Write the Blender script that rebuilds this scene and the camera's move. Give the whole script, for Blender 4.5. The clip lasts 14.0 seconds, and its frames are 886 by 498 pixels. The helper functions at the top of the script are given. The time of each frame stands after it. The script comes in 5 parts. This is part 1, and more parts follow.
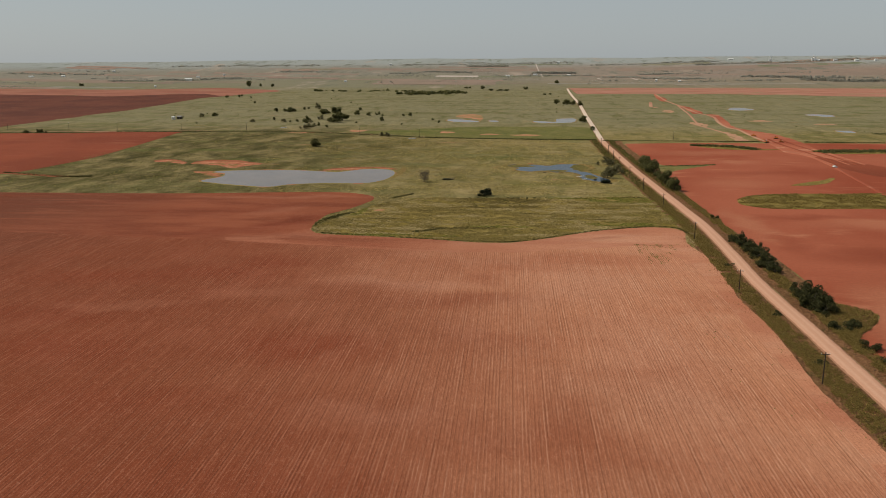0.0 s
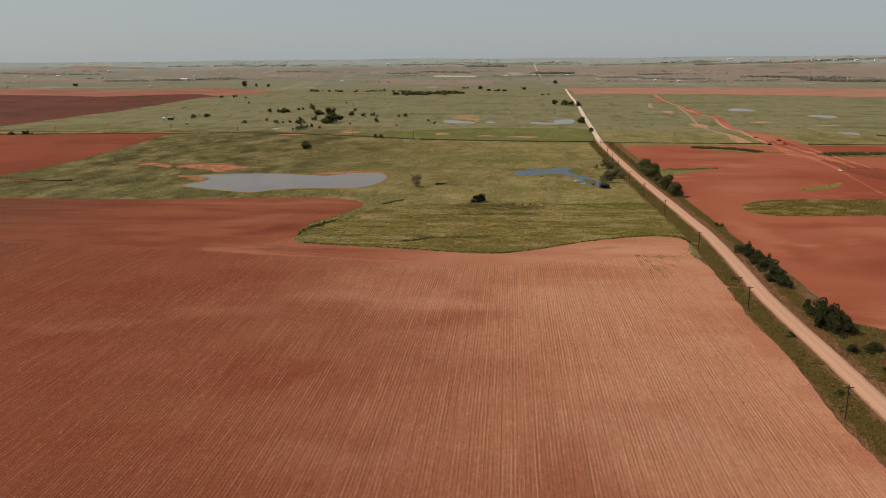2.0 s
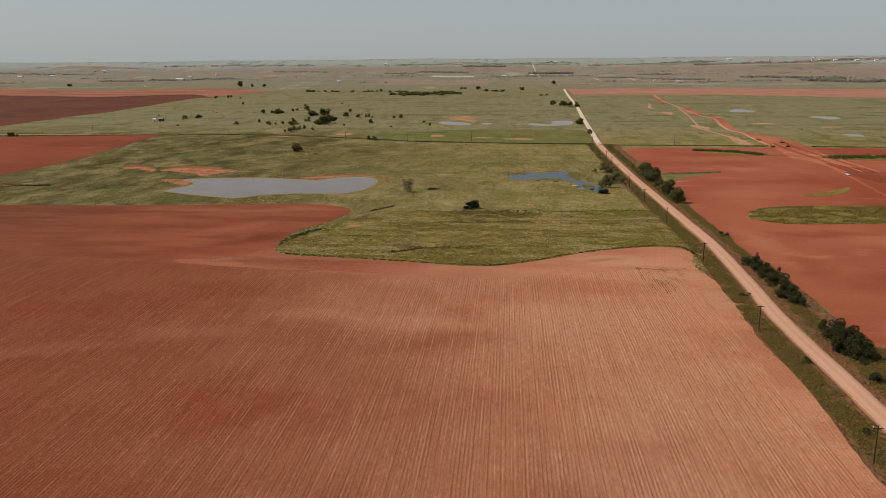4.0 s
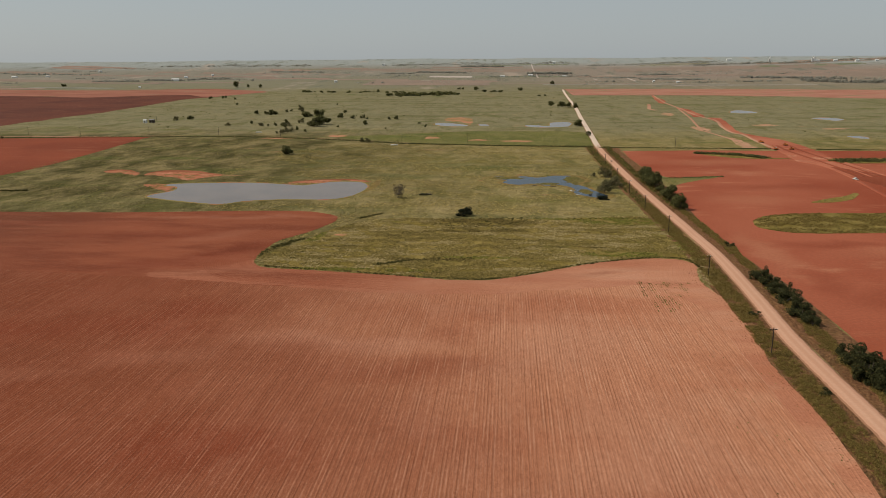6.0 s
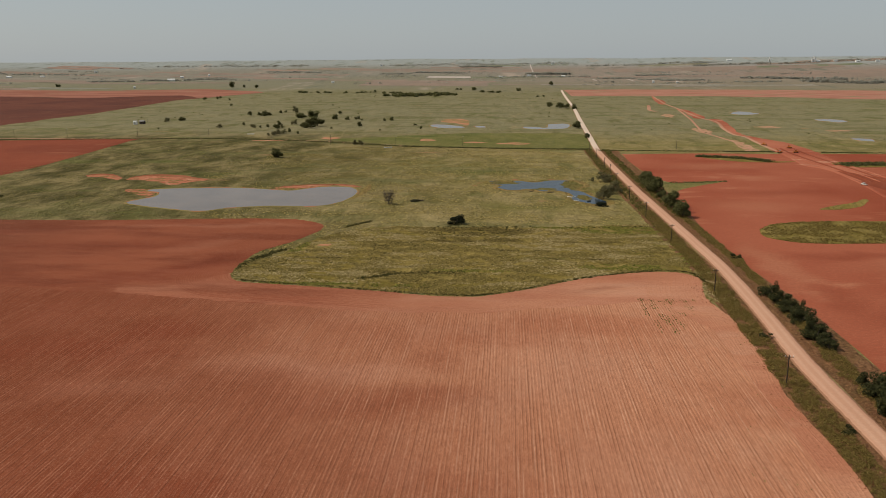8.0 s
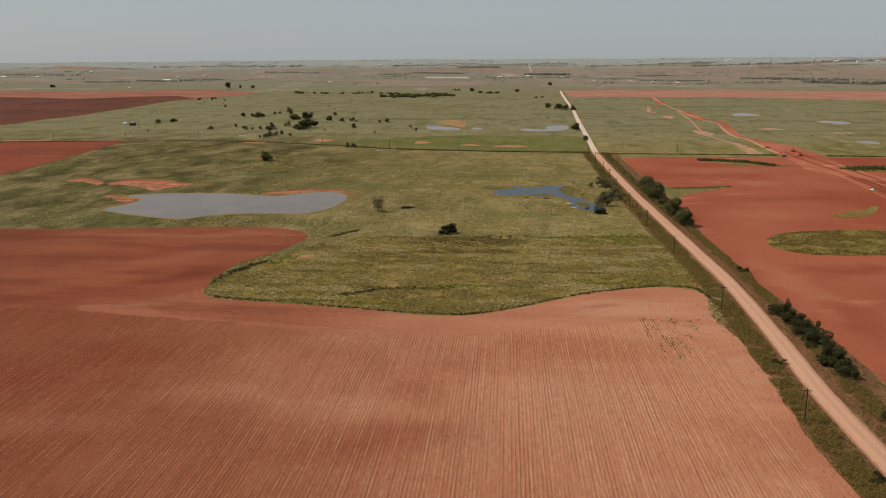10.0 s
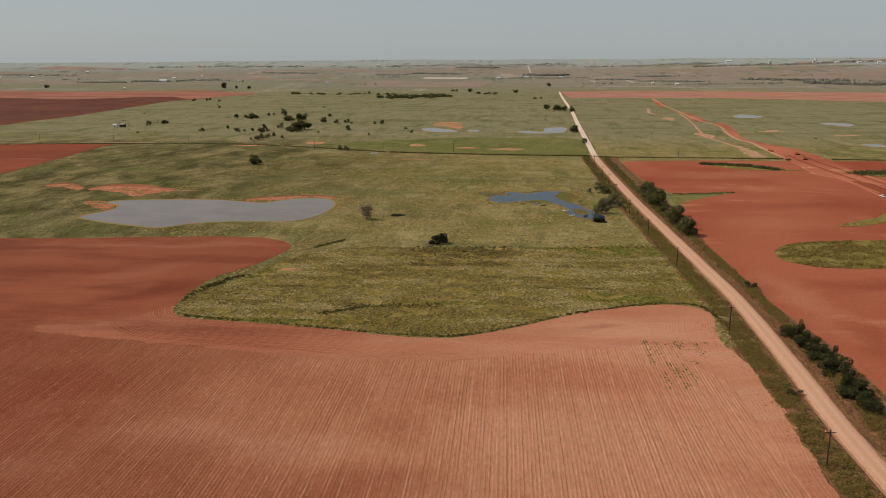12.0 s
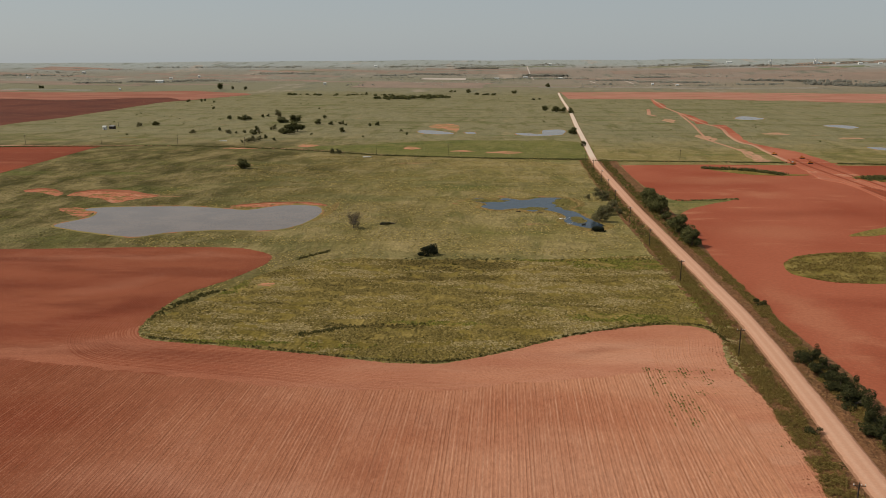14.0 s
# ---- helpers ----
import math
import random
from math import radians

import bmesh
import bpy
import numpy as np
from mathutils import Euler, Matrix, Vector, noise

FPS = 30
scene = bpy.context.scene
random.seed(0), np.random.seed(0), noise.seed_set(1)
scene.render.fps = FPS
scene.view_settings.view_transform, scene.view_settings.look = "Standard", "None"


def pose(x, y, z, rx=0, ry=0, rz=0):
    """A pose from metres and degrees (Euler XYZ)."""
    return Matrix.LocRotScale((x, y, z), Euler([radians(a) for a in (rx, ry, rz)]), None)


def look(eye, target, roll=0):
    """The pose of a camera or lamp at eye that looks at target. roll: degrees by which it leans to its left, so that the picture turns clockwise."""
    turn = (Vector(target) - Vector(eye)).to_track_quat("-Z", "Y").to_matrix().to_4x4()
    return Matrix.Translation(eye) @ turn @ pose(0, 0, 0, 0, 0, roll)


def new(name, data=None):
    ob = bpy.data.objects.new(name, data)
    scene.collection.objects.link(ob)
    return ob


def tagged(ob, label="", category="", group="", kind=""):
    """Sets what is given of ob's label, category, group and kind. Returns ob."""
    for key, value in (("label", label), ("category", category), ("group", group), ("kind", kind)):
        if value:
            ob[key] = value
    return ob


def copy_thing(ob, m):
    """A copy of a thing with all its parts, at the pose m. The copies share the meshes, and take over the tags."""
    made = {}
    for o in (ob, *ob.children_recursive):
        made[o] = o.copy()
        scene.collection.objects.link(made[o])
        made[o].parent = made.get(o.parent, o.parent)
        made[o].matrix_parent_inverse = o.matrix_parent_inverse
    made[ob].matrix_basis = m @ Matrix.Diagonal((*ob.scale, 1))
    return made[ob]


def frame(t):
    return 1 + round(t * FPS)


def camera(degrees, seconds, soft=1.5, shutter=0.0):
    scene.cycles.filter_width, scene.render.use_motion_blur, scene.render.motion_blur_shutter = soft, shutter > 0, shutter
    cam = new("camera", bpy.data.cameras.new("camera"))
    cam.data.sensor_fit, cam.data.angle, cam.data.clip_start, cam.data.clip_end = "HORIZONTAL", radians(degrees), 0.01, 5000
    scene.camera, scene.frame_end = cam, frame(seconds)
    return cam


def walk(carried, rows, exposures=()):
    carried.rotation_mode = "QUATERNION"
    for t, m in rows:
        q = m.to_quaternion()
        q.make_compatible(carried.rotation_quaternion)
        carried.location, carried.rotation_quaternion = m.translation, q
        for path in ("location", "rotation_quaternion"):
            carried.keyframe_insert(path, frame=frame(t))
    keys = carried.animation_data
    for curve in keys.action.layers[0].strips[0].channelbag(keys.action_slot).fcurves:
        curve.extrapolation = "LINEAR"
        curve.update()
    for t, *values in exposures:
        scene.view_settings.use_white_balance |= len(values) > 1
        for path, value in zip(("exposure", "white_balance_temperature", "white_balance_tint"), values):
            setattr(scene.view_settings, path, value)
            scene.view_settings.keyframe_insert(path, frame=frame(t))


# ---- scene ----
from mathutils import geometry

cam = camera(58.0, 14.0, soft=0.6)
# seconds, eye (metres), yaw, pitch, roll (degrees): a drone that flies forward at about 12 m/s
PATH = [
    (0, 0.0, 0.0, 95.0, 4.823, -13.316, -0.128),
    (2, 2.69, 24.85, 95.04, 4.735, -13.321, -0.119),
    (4, 5.44, 49.57, 95.14, 4.655, -13.32, -0.104),
    (6, 8.25, 74.15, 95.31, 4.583, -13.313, -0.082),
    (8, 11.13, 98.59, 95.54, 4.52, -13.3, -0.054),
    (10, 14.08, 122.89, 95.84, 4.466, -13.28, -0.019),
    (12, 17.08, 147.06, 96.19, 4.419, -13.255, 0.022),
    (14, 20.16, 171.1, 96.61, 4.382, -13.223, 0.069),
]
EXPOSURE = 0.0


def drone(x, y, z, yaw, pitch, roll):
    return pose(x, y, z, 0, 0, yaw) @ pose(0, 0, 0, 90 + pitch) @ pose(0, 0, 0, 0, 0, roll)


walk(cam, [(t, drone(*row)) for t, *row in PATH], exposures=[(0, EXPOSURE), (14, EXPOSURE)])

# ---- light ----
SUN_AZ, SUN_EL = 278.0, 48.0  # degrees clockwise from +y, and above the horizon
world = bpy.data.worlds.new("sky")
scene.world = world
world.use_nodes = True
wn = world.node_tree
sky = wn.nodes.new("ShaderNodeTexSky")
sky.sky_type, sky.sun_disc = "NISHITA", False
sky.sun_elevation, sky.sun_rotation = radians(SUN_EL), radians(SUN_AZ)
sky.air_density, sky.dust_density, sky.ozone_density = 1.0, 1.0, 1.0
# dusty haze veils the clear sky
veil = wn.nodes.new("ShaderNodeMix")
veil.data_type = "RGBA"
veil.inputs[0].default_value = 0.8
veil.inputs[7].default_value = (4.75, 5.2, 5.45, 1)
wn.links.new(sky.outputs[0], veil.inputs[6])
wn.links.new(veil.outputs[2], wn.nodes["Background"].inputs[0])
wn.nodes["Background"].inputs[1].default_value = 0.08
sun = new("sun", bpy.data.lights.new("sun", "SUN"))
sun.data.energy, sun.data.angle, sun.data.color = 3.3, radians(0.6), (1.0, 0.9, 0.74)
sun.matrix_world = look((0, 0, 0), (-math.sin(radians(SUN_AZ)) * math.cos(radians(SUN_EL)), -math.cos(radians(SUN_AZ)) * math.cos(radians(SUN_EL)), -math.sin(radians(SUN_EL))))


# ---- materials ----
class Mat:
    """A small builder of node materials in world metres."""

    def __init__(self, name, rough=0.9, spec=0.15, metal=0.0):
        self.m = bpy.data.materials.new(name)
        self.m.use_nodes = True
        self.t = self.m.node_tree
        self.b = self.t.nodes["Principled BSDF"]
        self.b.inputs["Roughness"].default_value = rough
        self.b.inputs["Specular IOR Level"].default_value = spec
        self.b.inputs["Metallic"].default_value = metal
        self.pos = self.t.nodes.new("ShaderNodeNewGeometry").outputs["Position"]

    def node(self, kind):
        return self.t.nodes.new(kind)

    def link(self, a, b):
        self.t.links.new(a, b)

    def noise(self, scale, stretch=(1, 1, 1), detail=4.0, rough=0.6, turn=0.0, at=None):
        mp = self.node("ShaderNodeMapping")
        mp.inputs["Scale"].default_value = [s * scale for s in stretch]
        mp.inputs["Rotation"].default_value = (0, 0, radians(turn))
        self.link(at or self.pos, mp.inputs[0])
        n = self.node("ShaderNodeTexNoise")
        n.inputs["Scale"].default_value, n.inputs["Detail"].default_value, n.inputs["Roughness"].default_value = 1.0, detail, rough
        self.link(mp.outputs[0], n.inputs["Vector"])
        return n.outputs["Fac"]

    def ramp(self, fac, lo, hi):
        r = self.node("ShaderNodeMapRange")
        r.inputs["From Min"].default_value, r.inputs["From Max"].default_value = lo, hi
        r.interpolation_type = "SMOOTHSTEP"
        self.link(fac, r.inputs["Value"])
        return r.outputs[0]

    def rgb(self, c):
        n = self.node("ShaderNodeRGB")
        n.outputs[0].default_value = (*c, 1)
        return n.outputs[0]

    def mix(self, fac, a, b, how="MIX"):
        n = self.node("ShaderNodeMix")
        n.data_type, n.blend_type = "RGBA", how
        for v, i in ((fac, 0), (a, 6), (b, 7)):
            if isinstance(v, (int, float)):
                n.inputs[i].default_value = v
            elif isinstance(v, tuple):
                n.inputs[i].default_value = (*v, 1)
            else:
                self.link(v, n.inputs[i])
        return n.outputs[2]

    def math(self, op, a, b=0.0):
        n = self.node("ShaderNodeMath")
        n.operation = op
        for i, v in enumerate((a, b)):
            if isinstance(v, (int, float)):
                n.inputs[i].default_value = v
            else:
                self.link(v, n.inputs[i])
        return n.outputs[0]

    def blots(self, spots, wander=30.0):
        """Soft-edged patches on the land, each x, y, half length, half width, turn in degrees, strength."""
        jit = self.node("ShaderNodeTexNoise")
        jit.inputs["Scale"].default_value, jit.inputs["Detail"].default_value = 1 / 28, 4
        self.link(self.pos, jit.inputs["Vector"])
        off = self.node("ShaderNodeVectorMath")
        off.operation = "MULTIPLY_ADD"
        off.inputs[1].default_value, off.inputs[2].default_value = (wander, wander, 0), (-wander / 2, -wander / 2, 0)
        self.link(jit.outputs["Color"], off.inputs[0])
        at = self.node("ShaderNodeVectorMath")
        self.link(self.pos, at.inputs[0])
        self.link(off.outputs[0], at.inputs[1])
        total = 0.0
        for x, y, rx, ry, turn, k in spots:
            mp = self.node("ShaderNodeMapping")
            mp.vector_type = "TEXTURE"
            mp.inputs["Location"].default_value, mp.inputs["Rotation"].default_value, mp.inputs["Scale"].default_value = (x, y, 0), (0, 0, radians(turn)), (rx, ry, 1000)
            self.link(at.outputs[0], mp.inputs[0])
            far = self.node("ShaderNodeVectorMath")
            far.operation = "LENGTH"
            self.link(mp.outputs[0], far.inputs[0])
            total = self.math("MAXIMUM", self.math("MULTIPLY", self.ramp(far.outputs["Value"], 1.25, 0.1), k), total)
        return total

    def done(self, colour, bump=None, strength=0.3, dist=0.1):
        if isinstance(colour, tuple):
            self.b.inputs["Base Color"].default_value = (*colour, 1)
        else:
            self.link(colour, self.b.inputs["Base Color"])
        if bump is not None:
            n = self.node("ShaderNodeBump")
            n.inputs["Strength"].default_value, n.inputs["Distance"].default_value = strength, dist
            self.link(bump, n.inputs["Height"])
            self.link(n.outputs[0], self.b.inputs["Normal"])
        return self.m


def soil(name, dark, light, row=True, pale=(0.42, 0.2, 0.13), pale_at=(0.55, 0.75), dusty=(), moist=()):
    s = Mat(name, 0.95, 0.05)
    big = s.ramp(s.noise(1 / 120, (1, 0.7, 1), 3, 0.5), 0.35, 0.65)
    mid = s.noise(1 / 22, (1, 0.35, 1) if row else (0.4, 1, 1), 4, 0.6)
    fine = s.noise(1 / 1.6, (1, 0.12, 1) if row else (1, 1, 1), 3, 0.7)
    clod = s.noise(2.2, (1, 1, 1), 2, 0.6)
    c = s.mix(big, dark, light)
    c = s.mix(s.ramp(mid, *pale_at), c, pale)
    if dusty:
        c = s.mix(s.blots(dusty), c, pale)
        c = s.mix(s.blots(moist), c, tuple(0.85 * v for v in dark))
    c = s.mix(s.ramp(fine, 0.3, 0.75), s.mix(0.22, c, (0.05, 0.02, 0.012)), c)
    c = s.mix(s.ramp(clod, 0.58, 0.8), c, s.mix(0.3, c, (0.55, 0.34, 0.24)))
    return s.done(c, clod, 0.6, 0.08)


# where the field lies moist and dark red, and where it has dried pale
MOIST = [(-70, 252, 40, 24, -18, 0.95), (-20, 312, 36, 13, 5, 0.6), (52, 432, 22, 5, 35, 0.5), (-135, 462, 52, 13, 52, 0.95), (-158, 437, 40, 11, 14, 0.75), (-195, 500, 70, 16, 8, 0.6), (-128, 343, 40, 17, 4, 0.8), (-175, 334, 55, 15, 0, 0.7), (-112, 362, 30, 14, 10, 0.7),
         (-173, 281, 45, 17, 8, 0.7), (-151, 243, 45, 18, -5, 0.6), (-8, 346, 16, 12, 20, 0.4), (-100, 565, 10, 8, 0, 0.6), (-98, 520, 10, 40, -12, 0.6), (-60, 160, 55, 18, 5, 0.5), (-110, 205, 50, 14, 8, 0.5), (18, 195, 14, 40, 0, 0.35)]
DUSTY = [(-155, 294, 36, 7, 10, 0.55), (-52, 335, 45, 10, 0, 0.7), (-165, 551, 80, 9, 6, 0.8), (-120, 425, 40, 10, 10, 0.8), (-150, 500, 12, 30, -40, 0.4), (-106, 313, 34, 10, 15, 0.5), (45, 240, 25, 70, 0, 0.5), (30, 340, 30, 40, 0, 0.45), (60, 440, 30, 8, 20, 0.5), (-40, 200, 25, 12, 0, 0.5)]


def field_soil(name, rows, moist, dry):
    """Field soil: red and moist in the west, pale and dry towards the road, with drifting darker bands; rows: how strong the furrow lines are."""
    s = Mat(name, 0.95, 0.03)
    sep = s.node("ShaderNodeSeparateXYZ")
    s.link(s.pos, sep.inputs[0])
    slant = s.math("ADD", sep.outputs[0], s.math("MULTIPLY", s.math("SUBTRACT", sep.outputs[1], 250), 0.28 if rows else 0.0))
    west = s.ramp(s.math("ADD", slant, s.math("MULTIPLY", s.math("SUBTRACT", s.noise(1 / 90, (1, 1, 1), 3), 0.5), 150)), *((-125, 115) if rows else (-105, 60)))
    band = s.noise(1 / 60, (0.45, 1.3, 1), 3, 0.5, 12)
    mid = s.noise(1 / 16, (0.6, 0.4, 1), 4, 0.65) if rows else s.noise(1 / 10, (0.14, 1, 1), 4, 0.6, 6)
    clod = s.noise(1.25, (1, 0.22 if rows else 0.7, 1), 4, 0.8)
    c = s.mix(west, moist, dry)
    c = s.mix(s.ramp(s.math("ADD", sep.outputs[0], s.math("MULTIPLY", s.noise(1 / 70), 90)), -130, -290), c, (0.135, 0.045, 0.025))
    c = s.mix(s.math("MULTIPLY", s.blots(MOIST), 0.9), c, (0.19, 0.042, 0.018) if rows else (0.15, 0.032, 0.015))
    c = s.mix(s.blots(DUSTY), c, s.mix(west, (0.32, 0.125, 0.075), (0.5, 0.25, 0.16)))
    c = s.mix(s.math("MULTIPLY", s.ramp(band, 0.42, 0.72), 0.5), c, s.mix(west, tuple(0.85 * v for v in moist), (0.31, 0.09, 0.043)))
    c = s.mix(s.math("MULTIPLY", s.ramp(mid, 0.45, 0.75), 0.4 if rows else 0.6), c, s.mix(west, (0.27, 0.082, 0.045), (0.49, 0.26, 0.168)))
    if not rows:  # damp streaks that the harrow drew askew
        damp = s.ramp(s.noise(1 / 24, (0.3, 1, 1), 5, 0.65, -32), 0.44, 0.64)
        c = s.mix(s.math("MULTIPLY", damp, 0.55), c, s.mix(west, (0.13, 0.032, 0.016), (0.36, 0.13, 0.075)))
    if rows:
        # dark row lines paint the shade of the furrows into the soil
        wob = s.math("MULTIPLY", s.noise(1 / 9, (1, 0.1, 1), 3, 0.6), 0.7)
        comb = s.math("SINE", s.math("MULTIPLY", s.math("ADD", sep.outputs[0], wob), 2 * math.pi))
        keep = s.ramp(s.noise(1 / 1.3, (1, 0.02, 1), 4, 0.75), 0.4, 0.62)
        line = s.math("MULTIPLY", s.ramp(comb, 0.2, 0.95), s.math("ADD", s.math("MULTIPLY", keep, 0.8), 0.1))
        c = s.mix(s.math("MULTIPLY", line, 0.66 * rows), c, s.mix(west, (0.075, 0.021, 0.01), (0.19, 0.072, 0.036)))
        # ridge tops painted pale, for drier soil and a highlight together
        pale_top = s.math("MULTIPLY", s.ramp(comb, -0.25, -0.95), s.ramp(s.noise(1 / 1.1, (1, 0.03, 1), 4, 0.75, 0.3), 0.46, 0.64))
        c = s.mix(s.math("MULTIPLY", pale_top, 0.6), c, s.mix(west, (0.36, 0.15, 0.09), (0.62, 0.36, 0.24)))
    crumb = s.noise(3.2, (1, 0.55, 1), 3, 0.8)
    c = s.mix(s.ramp(crumb, 0.52, 0.7), c, s.mix(0.4, c, (0.06, 0.018, 0.01)))
    c = s.mix(s.ramp(crumb, 0.46, 0.3), c, s.mix(0.22, c, (0.62, 0.38, 0.27)))
    c = s.mix(s.ramp(clod, 0.3, 0.62), s.mix(0.28, c, (0.1, 0.032, 0.018)), s.mix(s.ramp(clod, 0.58, 0.75), c, s.mix(0.22, c, (0.6, 0.38, 0.28))))
    return s.done(c, clod, 0.8, 0.15)


def turf(name, a, b, c, scale=1.0, bare=None, tuft=1.0, lush=None):
    """Grassland: broad drifts, streaks along the slopes, mottles and tufts."""
    s = Mat(name, 0.95, 0.05)
    big = s.ramp(s.noise(1 / 150 * scale, (0.6, 1, 1), 4, 0.6), 0.38, 0.62)
    streak = s.ramp(s.noise(1 / 30 * scale, (1, 0.5, 1), 6, 0.7, 35), 0.36, 0.66)
    mottle = s.noise(1 / 7 * scale, (0.7, 1, 1), 4, 0.7)
    green = s.ramp(s.noise(1 / 55 * scale, (0.4, 1, 1), 3, 0.6, -10), 0.56, 0.72)
    fine = s.noise(1 / 1.5, (1, 1, 1), 3, 0.75)
    col = s.mix(big, a, b)
    if lush:  # fresher, darker grass in the west, painted darker still to stand for vignetting
        sep = s.node("ShaderNodeSeparateXYZ")
        s.link(s.pos, sep.inputs[0])
        drift = s.math("ADD", sep.outputs[0], s.math("MULTIPLY", s.math("SUBTRACT", s.noise(1 / 120, (1, 1, 1), 4), 0.5), 420))
        fresh = s.ramp(drift, 20, -250)
        col = s.mix(fresh, col, lush)
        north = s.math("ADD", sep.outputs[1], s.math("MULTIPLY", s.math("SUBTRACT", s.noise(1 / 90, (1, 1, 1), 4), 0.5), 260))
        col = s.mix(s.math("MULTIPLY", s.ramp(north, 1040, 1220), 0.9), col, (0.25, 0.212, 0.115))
    col = s.mix(s.math("MULTIPLY", streak, 0.7), col, c)
    if lush:
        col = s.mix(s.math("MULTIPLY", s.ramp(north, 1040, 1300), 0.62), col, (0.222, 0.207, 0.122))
        dark = s.ramp(s.noise(1 / 30, (1, 0.3, 1), 6, 0.75, -25), 0.5, 0.64)
        col = s.mix(s.math("MULTIPLY", dark, 0.65), col, (0.115, 0.11, 0.032))
        pale = s.ramp(s.noise(1 / 40, (1, 0.3, 1), 6, 0.75, 30), 0.56, 0.68)
        col = s.mix(s.math("MULTIPLY", pale, s.math("SUBTRACT", 0.6, s.math("MULTIPLY", fresh, 0.4))), col, (0.36, 0.27, 0.14))
        bands = s.ramp(s.noise(1 / 60, (0.22, 1, 1), 5, 0.7, 4), 0.5, 0.66)
        col = s.mix(s.math("MULTIPLY", bands, 0.65), col, (0.135, 0.125, 0.046))
    col = s.mix(s.math("MULTIPLY", green, 0.75), col, tuple(v * k for v, k in zip(a, (0.55, 0.78, 0.55))))
    col = s.mix(s.ramp(mottle, 0.3, 0.6), s.mix(0.4, col, tuple(0.35 * v for v in a)), col)
    col = s.mix(s.ramp(fine, 0.3, 0.62), s.mix(0.5 * tuft, col, tuple(0.2 * v for v in a)), s.mix(s.ramp(fine, 0.6, 0.75), col, s.mix(0.35, col, (0.42, 0.35, 0.17))))
    if bare:
        col = s.mix(s.ramp(s.noise(1 / 30 * scale, (0.3, 1, 1), 5, 0.6), 0.66, 0.72), col, bare)
    if lush:  # beyond the pastures: mixed farmland, brown plain, scrub hills, greyed outward as painted haze
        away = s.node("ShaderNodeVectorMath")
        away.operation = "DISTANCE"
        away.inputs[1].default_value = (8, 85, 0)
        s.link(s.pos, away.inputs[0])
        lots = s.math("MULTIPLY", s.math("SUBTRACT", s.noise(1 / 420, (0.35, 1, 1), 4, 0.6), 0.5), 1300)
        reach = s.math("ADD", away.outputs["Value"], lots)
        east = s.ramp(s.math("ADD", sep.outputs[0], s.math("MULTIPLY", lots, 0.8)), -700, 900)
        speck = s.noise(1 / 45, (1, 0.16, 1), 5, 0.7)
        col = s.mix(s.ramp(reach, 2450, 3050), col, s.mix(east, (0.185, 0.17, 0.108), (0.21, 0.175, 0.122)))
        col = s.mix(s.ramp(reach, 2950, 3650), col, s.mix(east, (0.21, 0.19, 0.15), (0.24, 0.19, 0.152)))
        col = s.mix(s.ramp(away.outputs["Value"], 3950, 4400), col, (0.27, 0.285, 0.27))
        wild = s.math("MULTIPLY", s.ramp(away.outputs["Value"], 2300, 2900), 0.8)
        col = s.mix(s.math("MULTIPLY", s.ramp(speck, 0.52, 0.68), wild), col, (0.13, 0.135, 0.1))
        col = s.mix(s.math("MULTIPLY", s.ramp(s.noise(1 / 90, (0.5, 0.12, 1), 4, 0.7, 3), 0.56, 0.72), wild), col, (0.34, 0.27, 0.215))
    height = s.math("ADD", s.math("MULTIPLY", fine, 0.35), s.math("ADD", s.math("MULTIPLY", mottle, 1.4), s.math("MULTIPLY", streak, 3.0)))
    return s.done(col, height, 0.8, 0.7)


RED_DARK, RED, RED_PALE = (0.19, 0.062, 0.036), (0.33, 0.115, 0.066), (0.43, 0.2, 0.125)
M_SOIL = field_soil("ploughed_red_soil", 1.0, (0.205, 0.058, 0.027), (0.48, 0.215, 0.122))
M_SOIL_MID = soil("red_ploughed_soil", (0.19, 0.045, 0.022), (0.25, 0.062, 0.03), False, (0.27, 0.085, 0.047))
M_HEAD = field_soil("headland_red_soil", 0.0, (0.25, 0.074, 0.037), (0.47, 0.208, 0.12))
M_SOIL_EAST = soil("harrowed_red_soil", (0.26, 0.058, 0.028), (0.345, 0.1, 0.054), False, (0.41, 0.16, 0.09), (0.56, 0.78),
                   [(150, 300, 26, 60, -15, 0.8), (215, 776, 22, 20, 0, 0.6), (200, 850, 60, 30, 10, 0.5), (140, 480, 12, 50, 0, 0.6), (230, 480, 70, 18, 0, 0.5), (175, 640, 40, 30, 0, 0.4)],
                   [(190, 400, 50, 26, 8, 0.8), (150, 420, 10, 30, 0, 0.5), (180, 500, 40, 10, 0, 0.6), (215, 700, 60, 20, 5, 0.5)])
M_SOIL_WEST = soil("dark_red_soil", (0.092, 0.031, 0.021), (0.135, 0.044, 0.028), False, (0.18, 0.072, 0.046))
M_DIRT = soil("bare_red_dirt", (0.3, 0.075, 0.04), (0.42, 0.14, 0.08), False, (0.5, 0.24, 0.15))
M_BANK = soil("salmon_clay", (0.36, 0.12, 0.06), (0.46, 0.2, 0.11), False, (0.55, 0.3, 0.2))
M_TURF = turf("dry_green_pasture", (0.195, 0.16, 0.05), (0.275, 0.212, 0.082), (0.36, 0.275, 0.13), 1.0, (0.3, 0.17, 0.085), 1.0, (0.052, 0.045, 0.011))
M_ROUGH = turf("rough_weedy_grass", (0.17, 0.125, 0.026), (0.25, 0.18, 0.046), (0.33, 0.24, 0.08), 2.0)
M_VERGE = turf("verge_grass", (0.21, 0.115, 0.05), (0.27, 0.125, 0.06), (0.31, 0.155, 0.08), 6.0)
